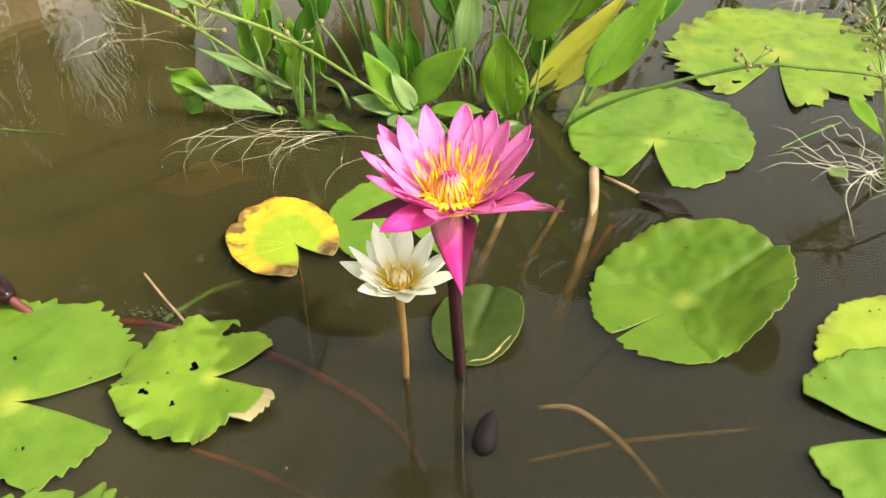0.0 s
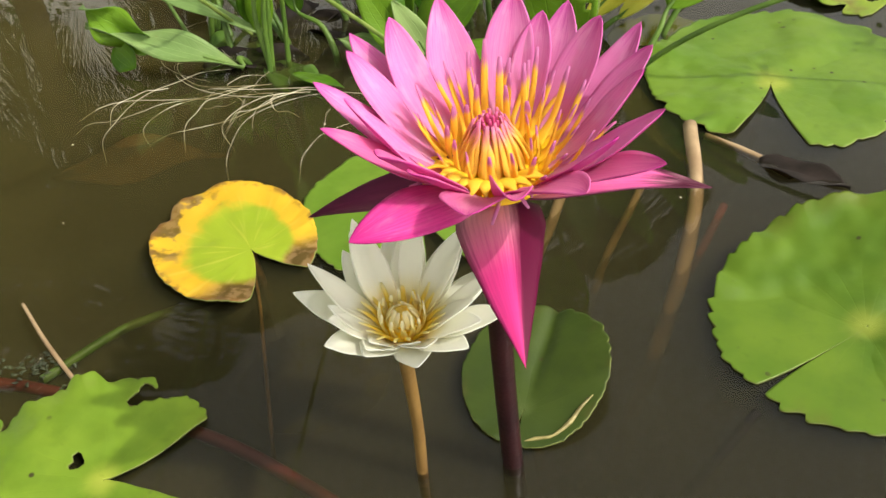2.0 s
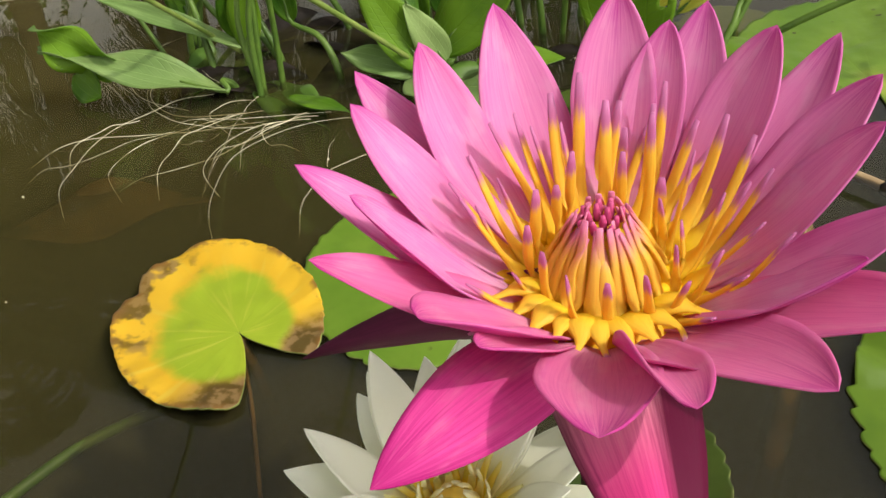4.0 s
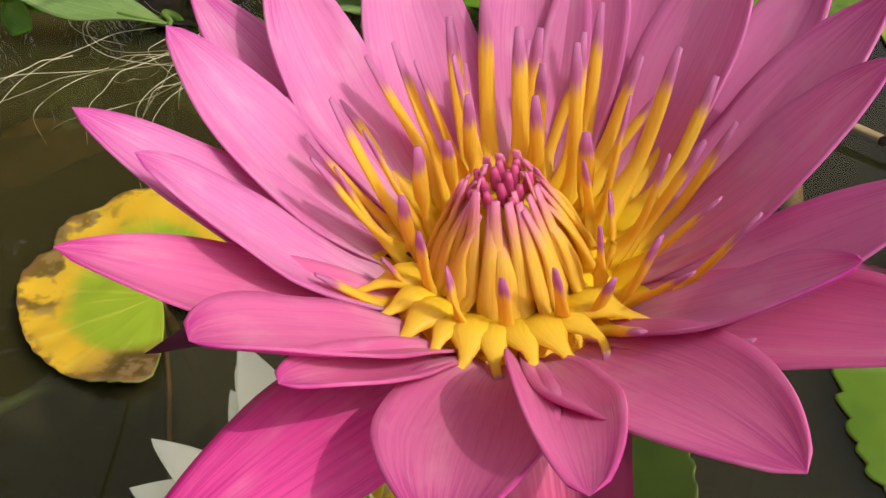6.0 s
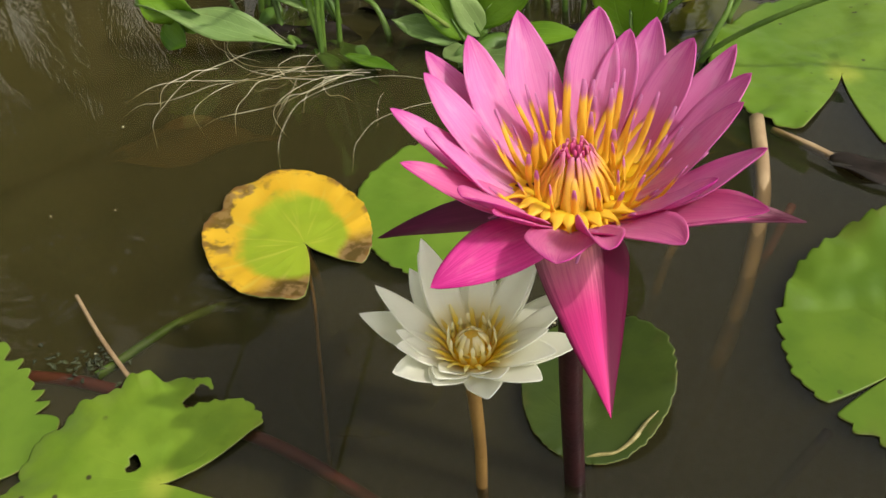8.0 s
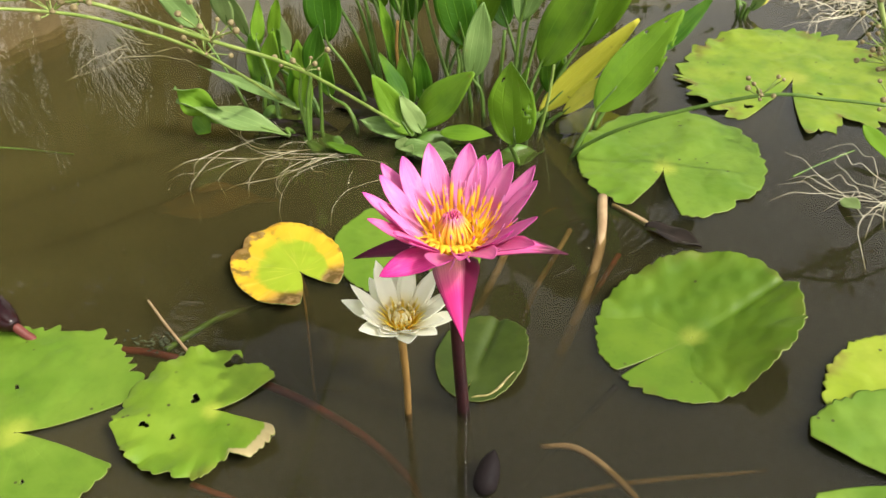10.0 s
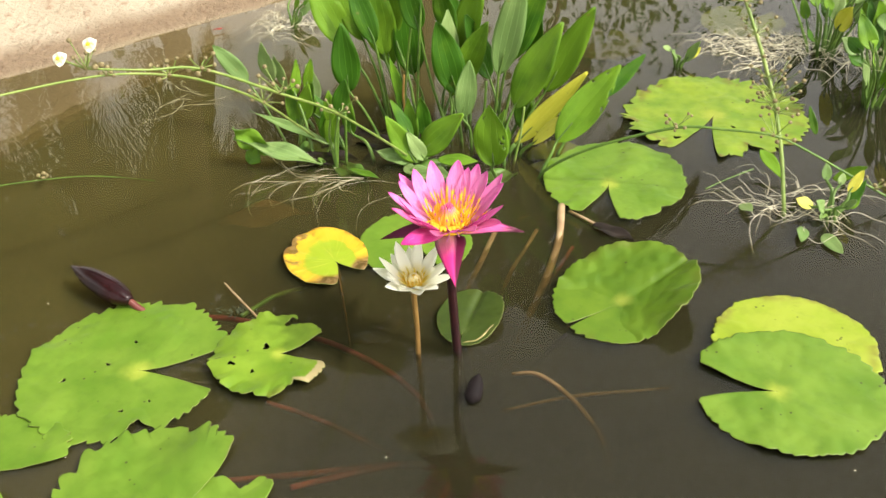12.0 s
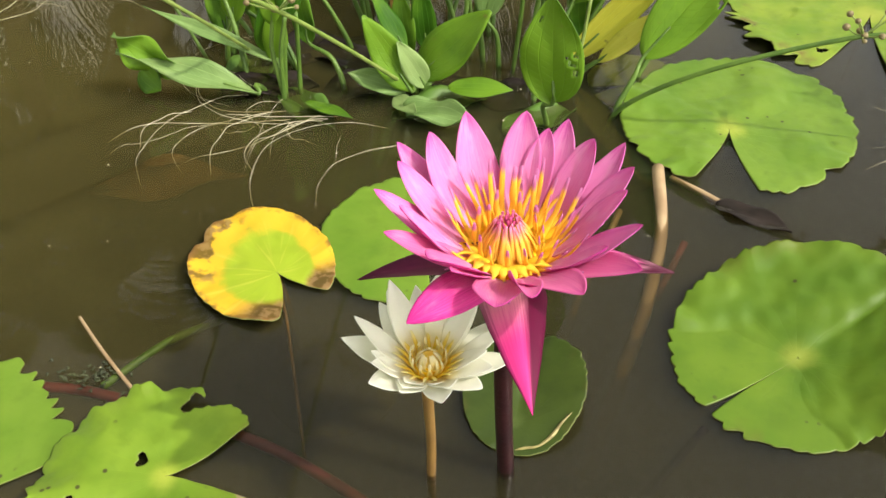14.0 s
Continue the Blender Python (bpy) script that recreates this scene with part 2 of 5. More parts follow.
def stalk_material(name, a, b, rough=0.4, scale=40.0, spec=0.5, relief=0.25):
    m = Mat(name)
    n = m.noise(scale, 3.0)
    n2 = m.noise(scale * 8, 2.0)
    c = m.mix(m.step(n, 0.3, 0.7), a, b)
    c = m.mix(m.math("MULTIPLY", m.step(n2, 0.6, 0.75), 0.4), c, tuple(0.5 * x for x in a))
    return m.out(m.principled(c, m.math("ADD", rough, m.math("MULTIPLY", n2, 0.15)), m.bump(n2, relief, 0.001), spec))


def sword_material(name, green, pale, share=0.24):
    """A sword plant's blade: u across, v along; ribs curve from base to tip."""
    m = Mat(name)
    u, v = m.uv()
    r = m.random()
    n1 = m.noise(24.0, 3.0)
    side = m.math("MULTIPLY", m.math("ABSOLUTE", m.math("SUBTRACT", u, 0.5)), 2.0)
    rib = m.math("PINGPONG", m.math("MULTIPLY", side, 2.5), 0.5)
    rib = m.step(rib, 0.07, 0.0)
    cross = m.math("PINGPONG", m.math("ADD", m.math("MULTIPLY", v, 16.0), m.math("MULTIPLY", side, -3.0)), 0.5)
    cross = m.math("MULTIPLY", m.step(cross, 0.10, 0.0), 0.3)
    c = m.mix(m.step(m.math("ADD", n1, m.math("MULTIPLY", m.math("SUBTRACT", r, 0.5), 0.7)), 0.25, 0.75), green, pale)
    c = m.mix(m.math("MULTIPLY", rib, 0.45), c, tuple(min(1, 1.35 * x) for x in pale))
    c = m.mix(m.math("MULTIPLY", m.step(m.noise(70.0, 3.0), 0.66, 0.76), 0.7), c, (0.25, 0.20, 0.05))
    h = m.math("SUBTRACT", m.math("MULTIPLY", n1, 0.3), m.math("MAXIMUM", rib, cross))
    return m.out(m.leafy(c, m.mix(0.5, c, (0.30, 0.50, 0.02)), share, 0.42, m.bump(h, 0.45, 0.0018), 0.30))


M = {
    "water": water_material(),
    "silt_thin": silt_material("suspended_silt_thin", 0.17),
    "silt": silt_material("suspended_silt", 0.25),
    "silt_deep": silt_material("suspended_silt_deep", 0.86),
    "ground": ground_material(),
    "pad": pad_material("lily_pad_skin", (0.112, 0.222, 0.016), (0.180, 0.295, 0.030), (0.40, 0.46, 0.06)),
    "pad_dark": pad_material("lily_pad_skin_dark", (0.085, 0.175, 0.010), (0.14, 0.235, 0.016), (0.30, 0.36, 0.05), blotch=0.25),
    # olive skin, darkened further to stand in for shade on the tilted half
    "pad_olive_shaded": pad_material("lily_pad_skin_olive_shaded", (0.028, 0.050, 0.005), (0.047, 0.074, 0.007), (0.07, 0.10, 0.02), blotch=0.2, share=0.06, rough=0.4),
    "pad_worn": pad_material("lily_pad_skin_worn", (0.130, 0.245, 0.016), (0.270, 0.360, 0.035), (0.40, 0.44, 0.06), blotch=1.0),
    "pad_torn": pad_material("lily_pad_skin_torn", (0.125, 0.240, 0.014), (0.215, 0.330, 0.026), (0.42, 0.48, 0.06), blotch=0.4, bleached=True),
    "pad_lime": pad_material("lily_pad_skin_lime", (0.27, 0.37, 0.02), (0.38, 0.45, 0.05), (0.52, 0.55, 0.08), blotch=0.6),
    "pad_yellow": yellow_pad_material(),
    "pad_drowned": pad_material("drowned_lily_pad", (0.10, 0.12, 0.03), (0.20, 0.18, 0.05), (0.25, 0.22, 0.08), blotch=1.0),
    "under": underside_material("lily_pad_underside", (0.16, 0.20, 0.04), (0.26, 0.28, 0.07)),
    "petal": petal_material("pink_petal_inside", (0.95, 0.60, 0.79), (0.88, 0.30, 0.62), (0.58, 0.025, 0.35), 0.34, 0.42, 0.18, reach=(0.80, 1.12)),
    "petal_front": petal_material("hot_pink_petal_inside", (0.95, 0.46, 0.62), (0.90, 0.22, 0.49), (0.55, 0.02, 0.28), 0.34, 0.40, 0.18, reach=(0.78, 1.12)),
    "petal_out": petal_material("pink_petal_outside", (0.80, 0.34, 0.50), (0.72, 0.16, 0.44), (0.56, 0.04, 0.29), 0.28, 0.7),
    "sepal": petal_material("hot_pink_sepal_inside", (0.95, 0.48, 0.58), (0.90, 0.055, 0.31), (0.11, 0.001, 0.032), 0.22, 0.24, 1.0, reach=(0.93, 1.3), rim=(0.36, 0.80), pale=0.58, flank=0.66, cloudy=0.0, glow=0.1),
    "sepal_side": petal_material("magenta_outer_petal_inside", (0.90, 0.34, 0.52), (0.80, 0.075, 0.36), (0.40, 0.004, 0.16), 0.24, 0.65, 0.5, reach=(0.66, 1.10), rim=(0.6, 1.1), pale=0.45),
    "sepal_tip": petal_material("pink_sepal_with_dark_tip", (0.90, 0.42, 0.54), (0.86, 0.15, 0.42), (0.07, 0.006, 0.025), 0.20, 0.4, 0.7, reach=(0.60, 0.80), rim=(0.6, 1.1)),
    "sepal_out": petal_material("maroon_sepal_outside", (0.20, 0.03, 0.09), (0.12, 0.012, 0.055), (0.07, 0.008, 0.03), 0.08, 0.6, 0.5),
    "white": petal_material("white_petal", (1.0, 0.85, 0.28), (0.97, 0.965, 0.86), (0.97, 0.97, 0.90), 0.48, 0.03, 0.0, pale=0.46, cloudy=0.0),
    "stamen": stamen_material("yellow_stamen_with_mauve_tip", (1.0, 0.74, 0.02), (0.99, 0.66, 0.07), (0.64, 0.20, 0.44), 0.80, 0.89),
    "stamen_hook": stamen_material("broad_yellow_stamen_with_mauve_hook", (1.0, 0.76, 0.02), (0.99, 0.68, 0.06), (0.66, 0.22, 0.46), 0.74, 0.84),
    "stamen_in": stamen_material("incurved_stamen", (1.0, 0.74, 0.025), (0.99, 0.66, 0.09), (0.82, 0.25, 0.44), 0.70, 1.0),
    "stamen_pale": stamen_material("pale_yellow_stamen", (1.0, 0.78, 0.06), (1.0, 0.84, 0.16), (0.99, 0.94, 0.58), 0.50, 0.95, 0.60, 0.08),
    "stamen_cream": stamen_material("cream_inner_stamen", (1.0, 0.80, 0.16), (0.99, 0.90, 0.40), (0.99, 0.96, 0.74), 0.4, 0.95, 0.60, 0.08),
    "disc": stalk_material("yellow_disc", (0.95, 0.58, 0.006), (0.97, 0.64, 0.012), 0.5, 150.0),
    "stem_maroon": stalk_material("maroon_stalk", (0.016, 0.005, 0.007), (0.036, 0.010, 0.011), 0.26),
    "stem_olive": stalk_material("olive_brown_stalk", (0.16, 0.088, 0.026), (0.25, 0.145, 0.040), 0.35),
    "stem_green": stalk_material("green_petiole", (0.060, 0.125, 0.015), (0.115, 0.20, 0.026), 0.4),
    "stem_pale": stalk_material("pale_green_flower_stalk", (0.14, 0.215, 0.035), (0.24, 0.30, 0.075), 0.45),
    "stem_red": stalk_material("red_brown_submerged_stalk", (0.20, 0.038, 0.026), (0.27, 0.07, 0.036), 0.45),
    "stem_wine": stalk_material("wine_red_stalk", (0.11, 0.020, 0.016), (0.17, 0.040, 0.026), 0.45),
    "stem_tan": stalk_material("tan_dead_stalk", (0.27, 0.175, 0.09), (0.38, 0.265, 0.145), 0.6),
    "tip_mauve": stalk_material("mauve_stamen_tip", (0.50, 0.045, 0.17), (0.64, 0.11, 0.28), 0.5),
    "bud": stalk_material("dark_maroon_bud", (0.010, 0.002, 0.003), (0.020, 0.004, 0.005), 0.16, spec=0.30, relief=0.04),
    "bud_black": stalk_material("blackened_bud", (0.007, 0.005, 0.006), (0.014, 0.010, 0.010), 0.6, spec=0.12),
    "root": stalk_material("cream_floating_root", (0.70, 0.63, 0.42), (0.88, 0.82, 0.62), 0.6, spec=0.3),
    "rim_dry": stalk_material("dried_cream_leaf_rim", (0.15, 0.125, 0.035), (0.36, 0.31, 0.12), 0.35, 160.0),
    "knob": stalk_material("brown_seed_head", (0.13, 0.095, 0.035), (0.28, 0.23, 0.11), 0.6, 300.0),
    "sword": sword_material("sword_leaf", (0.045, 0.145, 0.008), (0.175, 0.335, 0.020), 0.36),
    "sword_light": sword_material("sword_leaf_pale", (0.17, 0.28, 0.08), (0.29, 0.40, 0.14)),
    "sword_yellow": sword_material("sword_leaf_yellowing", (0.74, 0.70, 0.08), (0.90, 0.82, 0.16), 0.30),
    "sword_back": underside_material("sword_leaf_back", (0.07, 0.16, 0.02), (0.13, 0.24, 0.035)),
    "dead": stalk_material("dead_brown_leaf", (0.30, 0.16, 0.04), (0.46, 0.26, 0.06), 0.6),
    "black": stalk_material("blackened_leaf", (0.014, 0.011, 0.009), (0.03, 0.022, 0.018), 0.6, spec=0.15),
    "trunk": stalk_material("grey_brown_bark", (0.10, 0.075, 0.05), (0.17, 0.13, 0.09), 0.8, 12.0),
    "frond": underside_material("palm_leaflet", (0.050, 0.070, 0.018), (0.095, 0.120, 0.035)),
    "moss": stalk_material("dark_pond_weed", (0.018, 0.024, 0.008), (0.05, 0.06, 0.018), 0.5),
}


# ---- mesh helpers ----
def link(name, mesh, mats, parent=None, label="", smooth=True):
    for m in mats:
        mesh.materials.append(m)
    if smooth:
        mesh.polygons.foreach_set("use_smooth", [True] * len(mesh.polygons))
    ob = new(name, mesh)
    if parent is not None:
        ob.parent = parent
    if label:
        ob["label"] = label
    return ob


def thing(name, at, label, category, group="", kind=""):
    ob = new(name)
    ob.location = at
    ob.empty_display_size = 0.02
    return tagged(ob, label, category, group, kind)


def settle(root):
    """Let the parts, which are built in world space, keep their places under a thing."""
    inv = Matrix.Translation(root.location).inverted()
    for c in root.children:
        c.matrix_parent_inverse = inv


def shell(name, pts, uv, thick, mats, parent=None, label="", skip=None, rim=1):
    """A thin curved sheet with an upper and a lower skin and a closed rim; pts is rows x columns x 3."""
    nv, nu, _ = pts.shape
    du = np.gradient(pts, axis=1)
    dv = np.gradient(pts, axis=0)
    n = np.cross(du, dv)
    n /= np.maximum(np.linalg.norm(n, axis=2, keepdims=True), 1e-12)
    low = pts - n * thick
    verts = np.concatenate([pts.reshape(-1, 3), low.reshape(-1, 3)])
    k = nv * nu
    faces, which = [], []

    def idx(i, j):
        return i * nu + j

    keep = np.ones((nv - 1, nu - 1), bool) if skip is None else ~skip
    for i in range(nv - 1):
        for j in range(nu - 1):
            if keep[i, j]:
                a, b, c, d = idx(i, j), idx(i, j + 1), idx(i + 1, j + 1), idx(i + 1, j)
                faces.append((a, b, c, d))
                which.append(0)
                faces.append((d + k, c + k, b + k, a + k))
                which.append(1)
                for (p, q, ii, jj) in ((a, b, i - 1, j), (b, c, i, j + 1), (c, d, i + 1, j), (d, a, i, j - 1)):
                    if not (0 <= ii < nv - 1 and 0 <= jj < nu - 1 and keep[ii, jj]):
                        faces.append((q, p, p + k, q + k))
                        which.append(rim)
    me = bpy.data.meshes.new(name)
    me.from_pydata(verts.tolist(), [], faces)
    me.polygons.foreach_set("material_index", which)
    flat = uv.reshape(-1, 2)
    layer = me.uv_layers.new(name="UVMap")
    li = np.empty(len(me.loops), np.int32)
    me.loops.foreach_get("vertex_index", li)
    layer.data.foreach_set("uv", flat[li % k].astype(np.float32).ravel())
    return link(name, me, mats, parent, label)


def smooth_line(points, n):
    """A Catmull-Rom line through the points, n steps in all."""
    p = np.array(points, float)
    p = np.concatenate([[2 * p[0] - p[1]], p, [2 * p[-1] - p[-2]]])
    out = []
    for t in np.linspace(0, len(p) - 3 - 1e-9, n):
        i, f = int(t), t - int(t)
        a, b, c, d = p[i:i + 4]
        out.append(0.5 * (2 * b + (c - a) * f + (2 * a - 5 * b + 4 * c - d) * f * f + (3 * b - a - 3 * c + d) * f ** 3))
    return np.array(out)


def tube_data(line, radii, sides=8, flat=1.0, up=(0.03, 0.05, 1.0)):
    """Vertices, faces and uvs of a tube with closed ends."""
    line = np.asarray(line, float)
    n = len(line)
    rad = np.interp(np.linspace(0, 1, n), np.linspace(0, 1, len(radii)), radii)
    tan = np.gradient(line, axis=0)
    tan /= np.maximum(np.linalg.norm(tan, axis=1, keepdims=True), 1e-12)
    side = np.cross(tan, np.array(up))
    side /= np.maximum(np.linalg.norm(side, axis=1, keepdims=True), 1e-9)
    nor = np.cross(side, tan)
    ang = np.linspace(0, 2 * np.pi, sides, endpoint=False)
    ring = line[:, None] + rad[:, None, None] * (np.cos(ang)[None, :, None] * side[:, None] + flat * np.sin(ang)[None, :, None] * nor[:, None])
    verts = ring.reshape(-1, 3).tolist()
    uvs = [(j / sides, i / (n - 1)) for i in range(n) for j in range(sides)]
    faces = [(i * sides + j, i * sides + (j + 1) % sides, (i + 1) * sides + (j + 1) % sides, (i + 1) * sides + j)
             for i in range(n - 1) for j in range(sides)]
    faces.append(tuple(range(sides))[::-1])
    faces.append(tuple((n - 1) * sides + j for j in range(sides)))
    return verts, faces, uvs


def mesh_of(name, pieces, mats, parent=None, label="", kinds=None):
    """One mesh of several (verts, faces, uvs)."""
    V, F, U, K = [], [], [], []
    for q, (v, f, u) in enumerate(pieces):
        o = len(V)
        V += v
        F += [tuple(i + o for i in g) for g in f]
        U += u
        K += [kinds[q] if kinds else 0] * len(f)
    me = bpy.data.meshes.new(name)
    me.from_pydata(V, [], F)
    me.polygons.foreach_set("material_index", K)
    layer = me.uv_layers.new(name="UVMap")
    li = np.empty(len(me.loops), np.int32)
    me.loops.foreach_get("vertex_index", li)
    layer.data.foreach_set("uv", np.array(U, np.float32)[li].ravel())
    return link(name, me, mats, parent, label)


def tube(name, points, radii, mat, parent=None, label="", steps=24, sides=10, flat=1.0):
    return mesh_of(name, [tube_data(smooth_line(points, steps), radii, sides, flat)], [mat], parent, label)


def blob_data(c, r, stretch=(1, 1, 1), rings=6, sides=8):
    v, f, u = [], [], []
    for i in range(rings + 1):
        a = math.pi * i / rings
        for j in range(sides):
            b = 2 * math.pi * j / sides
            v.append((c[0] + r * stretch[0] * math.sin(a) * math.cos(b), c[1] + r * stretch[1] * math.sin(a) * math.sin(b), c[2] + r * stretch[2] * math.cos(a)))
            u.append((j / sides, i / rings))
    for i in range(rings):
        for j in range(sides):
            f.append((i * sides + j, (i + 1) * sides + j, (i + 1) * sides + (j + 1) % sides, i * sides + (j + 1) % sides))
    return v, f, u


# ---- setting: ground, water ----
def bank_height(x, y):
    d = (x + 0.90) * -0.75 + (y - 0.87) * 0.662 + 0.035
    e = (x + 0.893) * 0.92 - (y - 0.419) * 0.39
    n = noise.noise(Vector((x * 4, y * 4, 0.3))) * 0.012 + noise.noise(Vector((x * 17, y * 17, 1.3))) * 0.005
    if d > 0:
        near = 0.004 + min(0.11, 0.30 * d) + n * min(1.0, d * 12)
    else:
        near = -0.003 + 0.010 * max(d, -0.3) + n * 0.12
        if e > 0:
            near -= min(0.030, 1.2 * e) + min(0.30, 0.11 * e)
    far = max(abs(x - 0.3) - 3.2, y - 3.6, -1.5 - y)
    if far > 0:
        near = max(near, -0.32 + 0.6 * min(far, 0.8) + n)
    return near


def build_ground():
    def axis(lo, hi, step, reach):
        inner = list(np.arange(lo, hi + 1e-6, step))
        out, s = [], step
        left, right = lo, hi
        while right < reach:
            s *= 1.35
            right += s
            out.append(right)
        neg = []
        s = step
        while left > -reach:
            s *= 1.35
            left -= s
            neg.append(left)
        return neg[::-1] + inner + out
    xs, ys = axis(-1.6, 1.0, 0.03, 250), axis(-0.6, 1.8, 0.03, 250)
    v = [(x, y, bank_height(x, y)) for y in ys for x in xs]
    w = len(xs)
    f = [(j * w + i, j * w + i + 1, (j + 1) * w + i + 1, (j + 1) * w + i) for j in range(len(ys) - 1) for i in range(w - 1)]
    me = bpy.data.meshes.new("ground")
    me.from_pydata(v, [], f)
    return tagged(link("ground", me, [M["ground"]]), "bare sandy soil of the pond bank and bed", "ground", kind="structure")


def sheet(name, z, mat, label):
    me = bpy.data.meshes.new(name)
    n = 12
    xs, ys = np.linspace(-4.2, 4.8, n), np.linspace(-2.6, 4.8, n)
    me.from_pydata([(x, y, z) for y in ys for x in xs], [], [(j * n + i, j * n + i + 1, (j + 1) * n + i + 1, (j + 1) * n + i) for j in range(n - 1) for i in range(n - 1)])
    return tagged(link(name, me, [mat]), label, "water", kind="structure")


build_ground()
sheet("water", 0.0, M["water"], "still murky brown pond water with sky reflections")
for depth, mat in ((-0.006, "silt_thin"), (-0.013, "silt_thin"), (-0.022, "silt"), (-0.034, "silt"), (-0.048, "silt"), (-0.068, "silt_deep")):
    sheet("water_depth", depth, M[mat], "cloudy brown silt hanging in the pond water")


# ---- lily pads ----
def lily_pad(centre, radius, stalk, notch, half, mat, label, seed, squash=1.0, turn=0.0, z=0.0020, tilt=(0.0, 0.0), cup=0.0, wave=0.004,
             teeth=0.035, ragged=0.0, curve=0.6, shut=2.0, bites=(), holes=(), under="under", stem=True, fold=None, curl=None, crinkle=0.0010, slope=None, fineness=1.0, group="lily pads"):
    """A floating leaf: an outline round centre, split by a notch that runs in to the stalk. bites and holes: (x, y, radius) in metres from the stalk."""
    rng = random.Random(seed)
    nu, nv = round(220 * fineness), round(46 * fineness)
    u = np.linspace(0, 1, nu)[None, :]
    v = np.linspace(0.004, 1, nv)[:, None]
    gap = np.radians(shut) + (np.radians(half) - np.radians(shut)) * v ** curve
    th = np.radians(notch) + gap + u * (2 * np.pi - 2 * gap)
    t0 = np.radians(notch + half) + u[0] * (2 * np.pi - 2 * np.radians(half))
    ox, oy = stalk[0] - centre[0], stalk[1] - centre[1]
    ct, st = math.cos(radians(turn)), math.sin(radians(turn))

    def rim(a):
        dx, dy = np.cos(a), np.sin(a)
        x0, y0 = (ox * ct + oy * st) / radius, (-ox * st + oy * ct) / (radius * squash)
        x1, y1 = (dx * ct + dy * st) / radius, (-dx * st + dy * ct) / (radius * squash)
        A, B, C = x1 * x1 + y1 * y1, 2 * (x0 * x1 + y0 * y1), x0 * x0 + y0 * y0 - 1
        return (-B + np.sqrt(np.maximum(B * B - 4 * A * C, 0))) / (2 * A)

    ph = [rng.random() * 9 for _ in range(8)]
    grain = np.array([noise.noise(Vector((math.cos(a) * 2.2 + ph[0], math.sin(a) * 2.2, ph[1]))) for a in t0])
    fine = np.array([noise.noise(Vector((math.cos(a) * 9 + ph[2], math.sin(a) * 9, ph[3]))) for a in t0])
    saw = np.abs(((t0 * 6.6 + 1.6 * grain + ph[4]) % 1.0) - 0.2)
    edge = 1 + 0.03 * grain + teeth * (0.5 - saw) * (0.45 + 2.2 * np.abs(grain)) + teeth * 0.6 * fine + ragged * np.minimum(0, fine + 0.1)
    corner = np.minimum(u[0], 1 - u[0])
    edge *= 1 - 0.05 * np.exp(-corner * 60)
    R = rim(th) * (1 + (edge[None, :] - 1) * v ** 3)
    for bx, by, br in bites:
        px, py = rim(t0) * np.cos(t0), rim(t0) * np.sin(t0)
        d = np.hypot(px - bx, py - by)
        R = R * (1 - v * np.clip(1.25 * (br - d), 0, None)[None, :] / rim(t0)[None, :])
    x, y = R * v * np.cos(th), R * v * np.sin(th)
    wz = np.array([[noise.noise(Vector((px * 16 + ph[5], py * 16, ph[6]))) for px, py in zip(rx, ry)] for rx, ry in zip(x, y)])
    lip = np.array([noise.noise(Vector((math.cos(a) * 4 + ph[7], math.sin(a) * 4, 2.0))) for a in t0])[None, :]
    h = z + tilt[0] * x + tilt[1] * y + cup * radius * v ** 2.5 + wave * wz * (0.4 + v) + wave * 1.2 * lip * v ** 6
    h = h + crinkle * np.array([[noise.noise(Vector((px * 75 + ph[2], py * 75, ph[0]))) + 0.3 * noise.noise(Vector((3 * px / max(1e-4, math.hypot(px, py)) + ph[2], 3 * py / max(1e-4, math.hypot(px, py)), 30 * math.hypot(px, py)))) for px, py in zip(rx, ry)] for rx, ry in zip(x, y)]) * np.minimum(1, v * 3)
    if fold:
        a, k = radians(fold[0]), fold[1]
        across = -x * math.sin(a) + y * math.cos(a)
        along = x * math.cos(a) + y * math.sin(a)
        h += k * (0.10 * np.sqrt(across ** 2 + 0.0001) - 0.001) * np.clip(along / radius, 0, 1) ** 1.5
    if slope:
        a, k = radians(slope[0]), slope[1]
        across, along = x * math.sin(a) - y * math.cos(a), x * math.cos(a) + y * math.sin(a)
        h += k * (np.sqrt(np.clip(across, 0, None) ** 2 + 0.00003) - 0.0055) * np.clip(along / radius + 0.45, 0, 1) - 0.004 * np.exp(-(across / 0.005) ** 2) * np.clip(along / radius, 0, 1)
    if curl:
        a, k = radians(curl[0]), curl[1]
        out = x * math.cos(a) + y * math.sin(a)
        h += k * np.clip(out - curl[2], 0, None)
    if curl is None:
        h = np.maximum(h, 0.0014)
    pts = np.stack([stalk[0] + x, stalk[1] + y, h], axis=2)
    uv = np.stack([np.broadcast_to(u, x.shape), np.broadcast_to(v, x.shape)], axis=2)
    skip = None
    if holes:
        cx, cy = (x[1:, 1:] + x[:-1, :-1]) / 2, (y[1:, 1:] + y[:-1, :-1]) / 2
        skip = np.zeros(cx.shape, bool)
        for hx, hy, hr in holes:
            q = np.arctan2(cy - hy, cx - hx)
            skip |= np.hypot(cx - hx, cy - hy) < hr * (1 + 0.28 * np.sin(2 * q + hx * 90) + 0.22 * np.sin(3 * q + hy * 140))
    root = thing("lily_pad", (stalk[0], stalk[1], 0.0), label, "lily pad", group)
    shell("leaf_blade", pts[:, ::-1], uv[:, ::-1], 0.0011, [mat, M[under]], root, skip=None if skip is None else skip[:, ::-1])
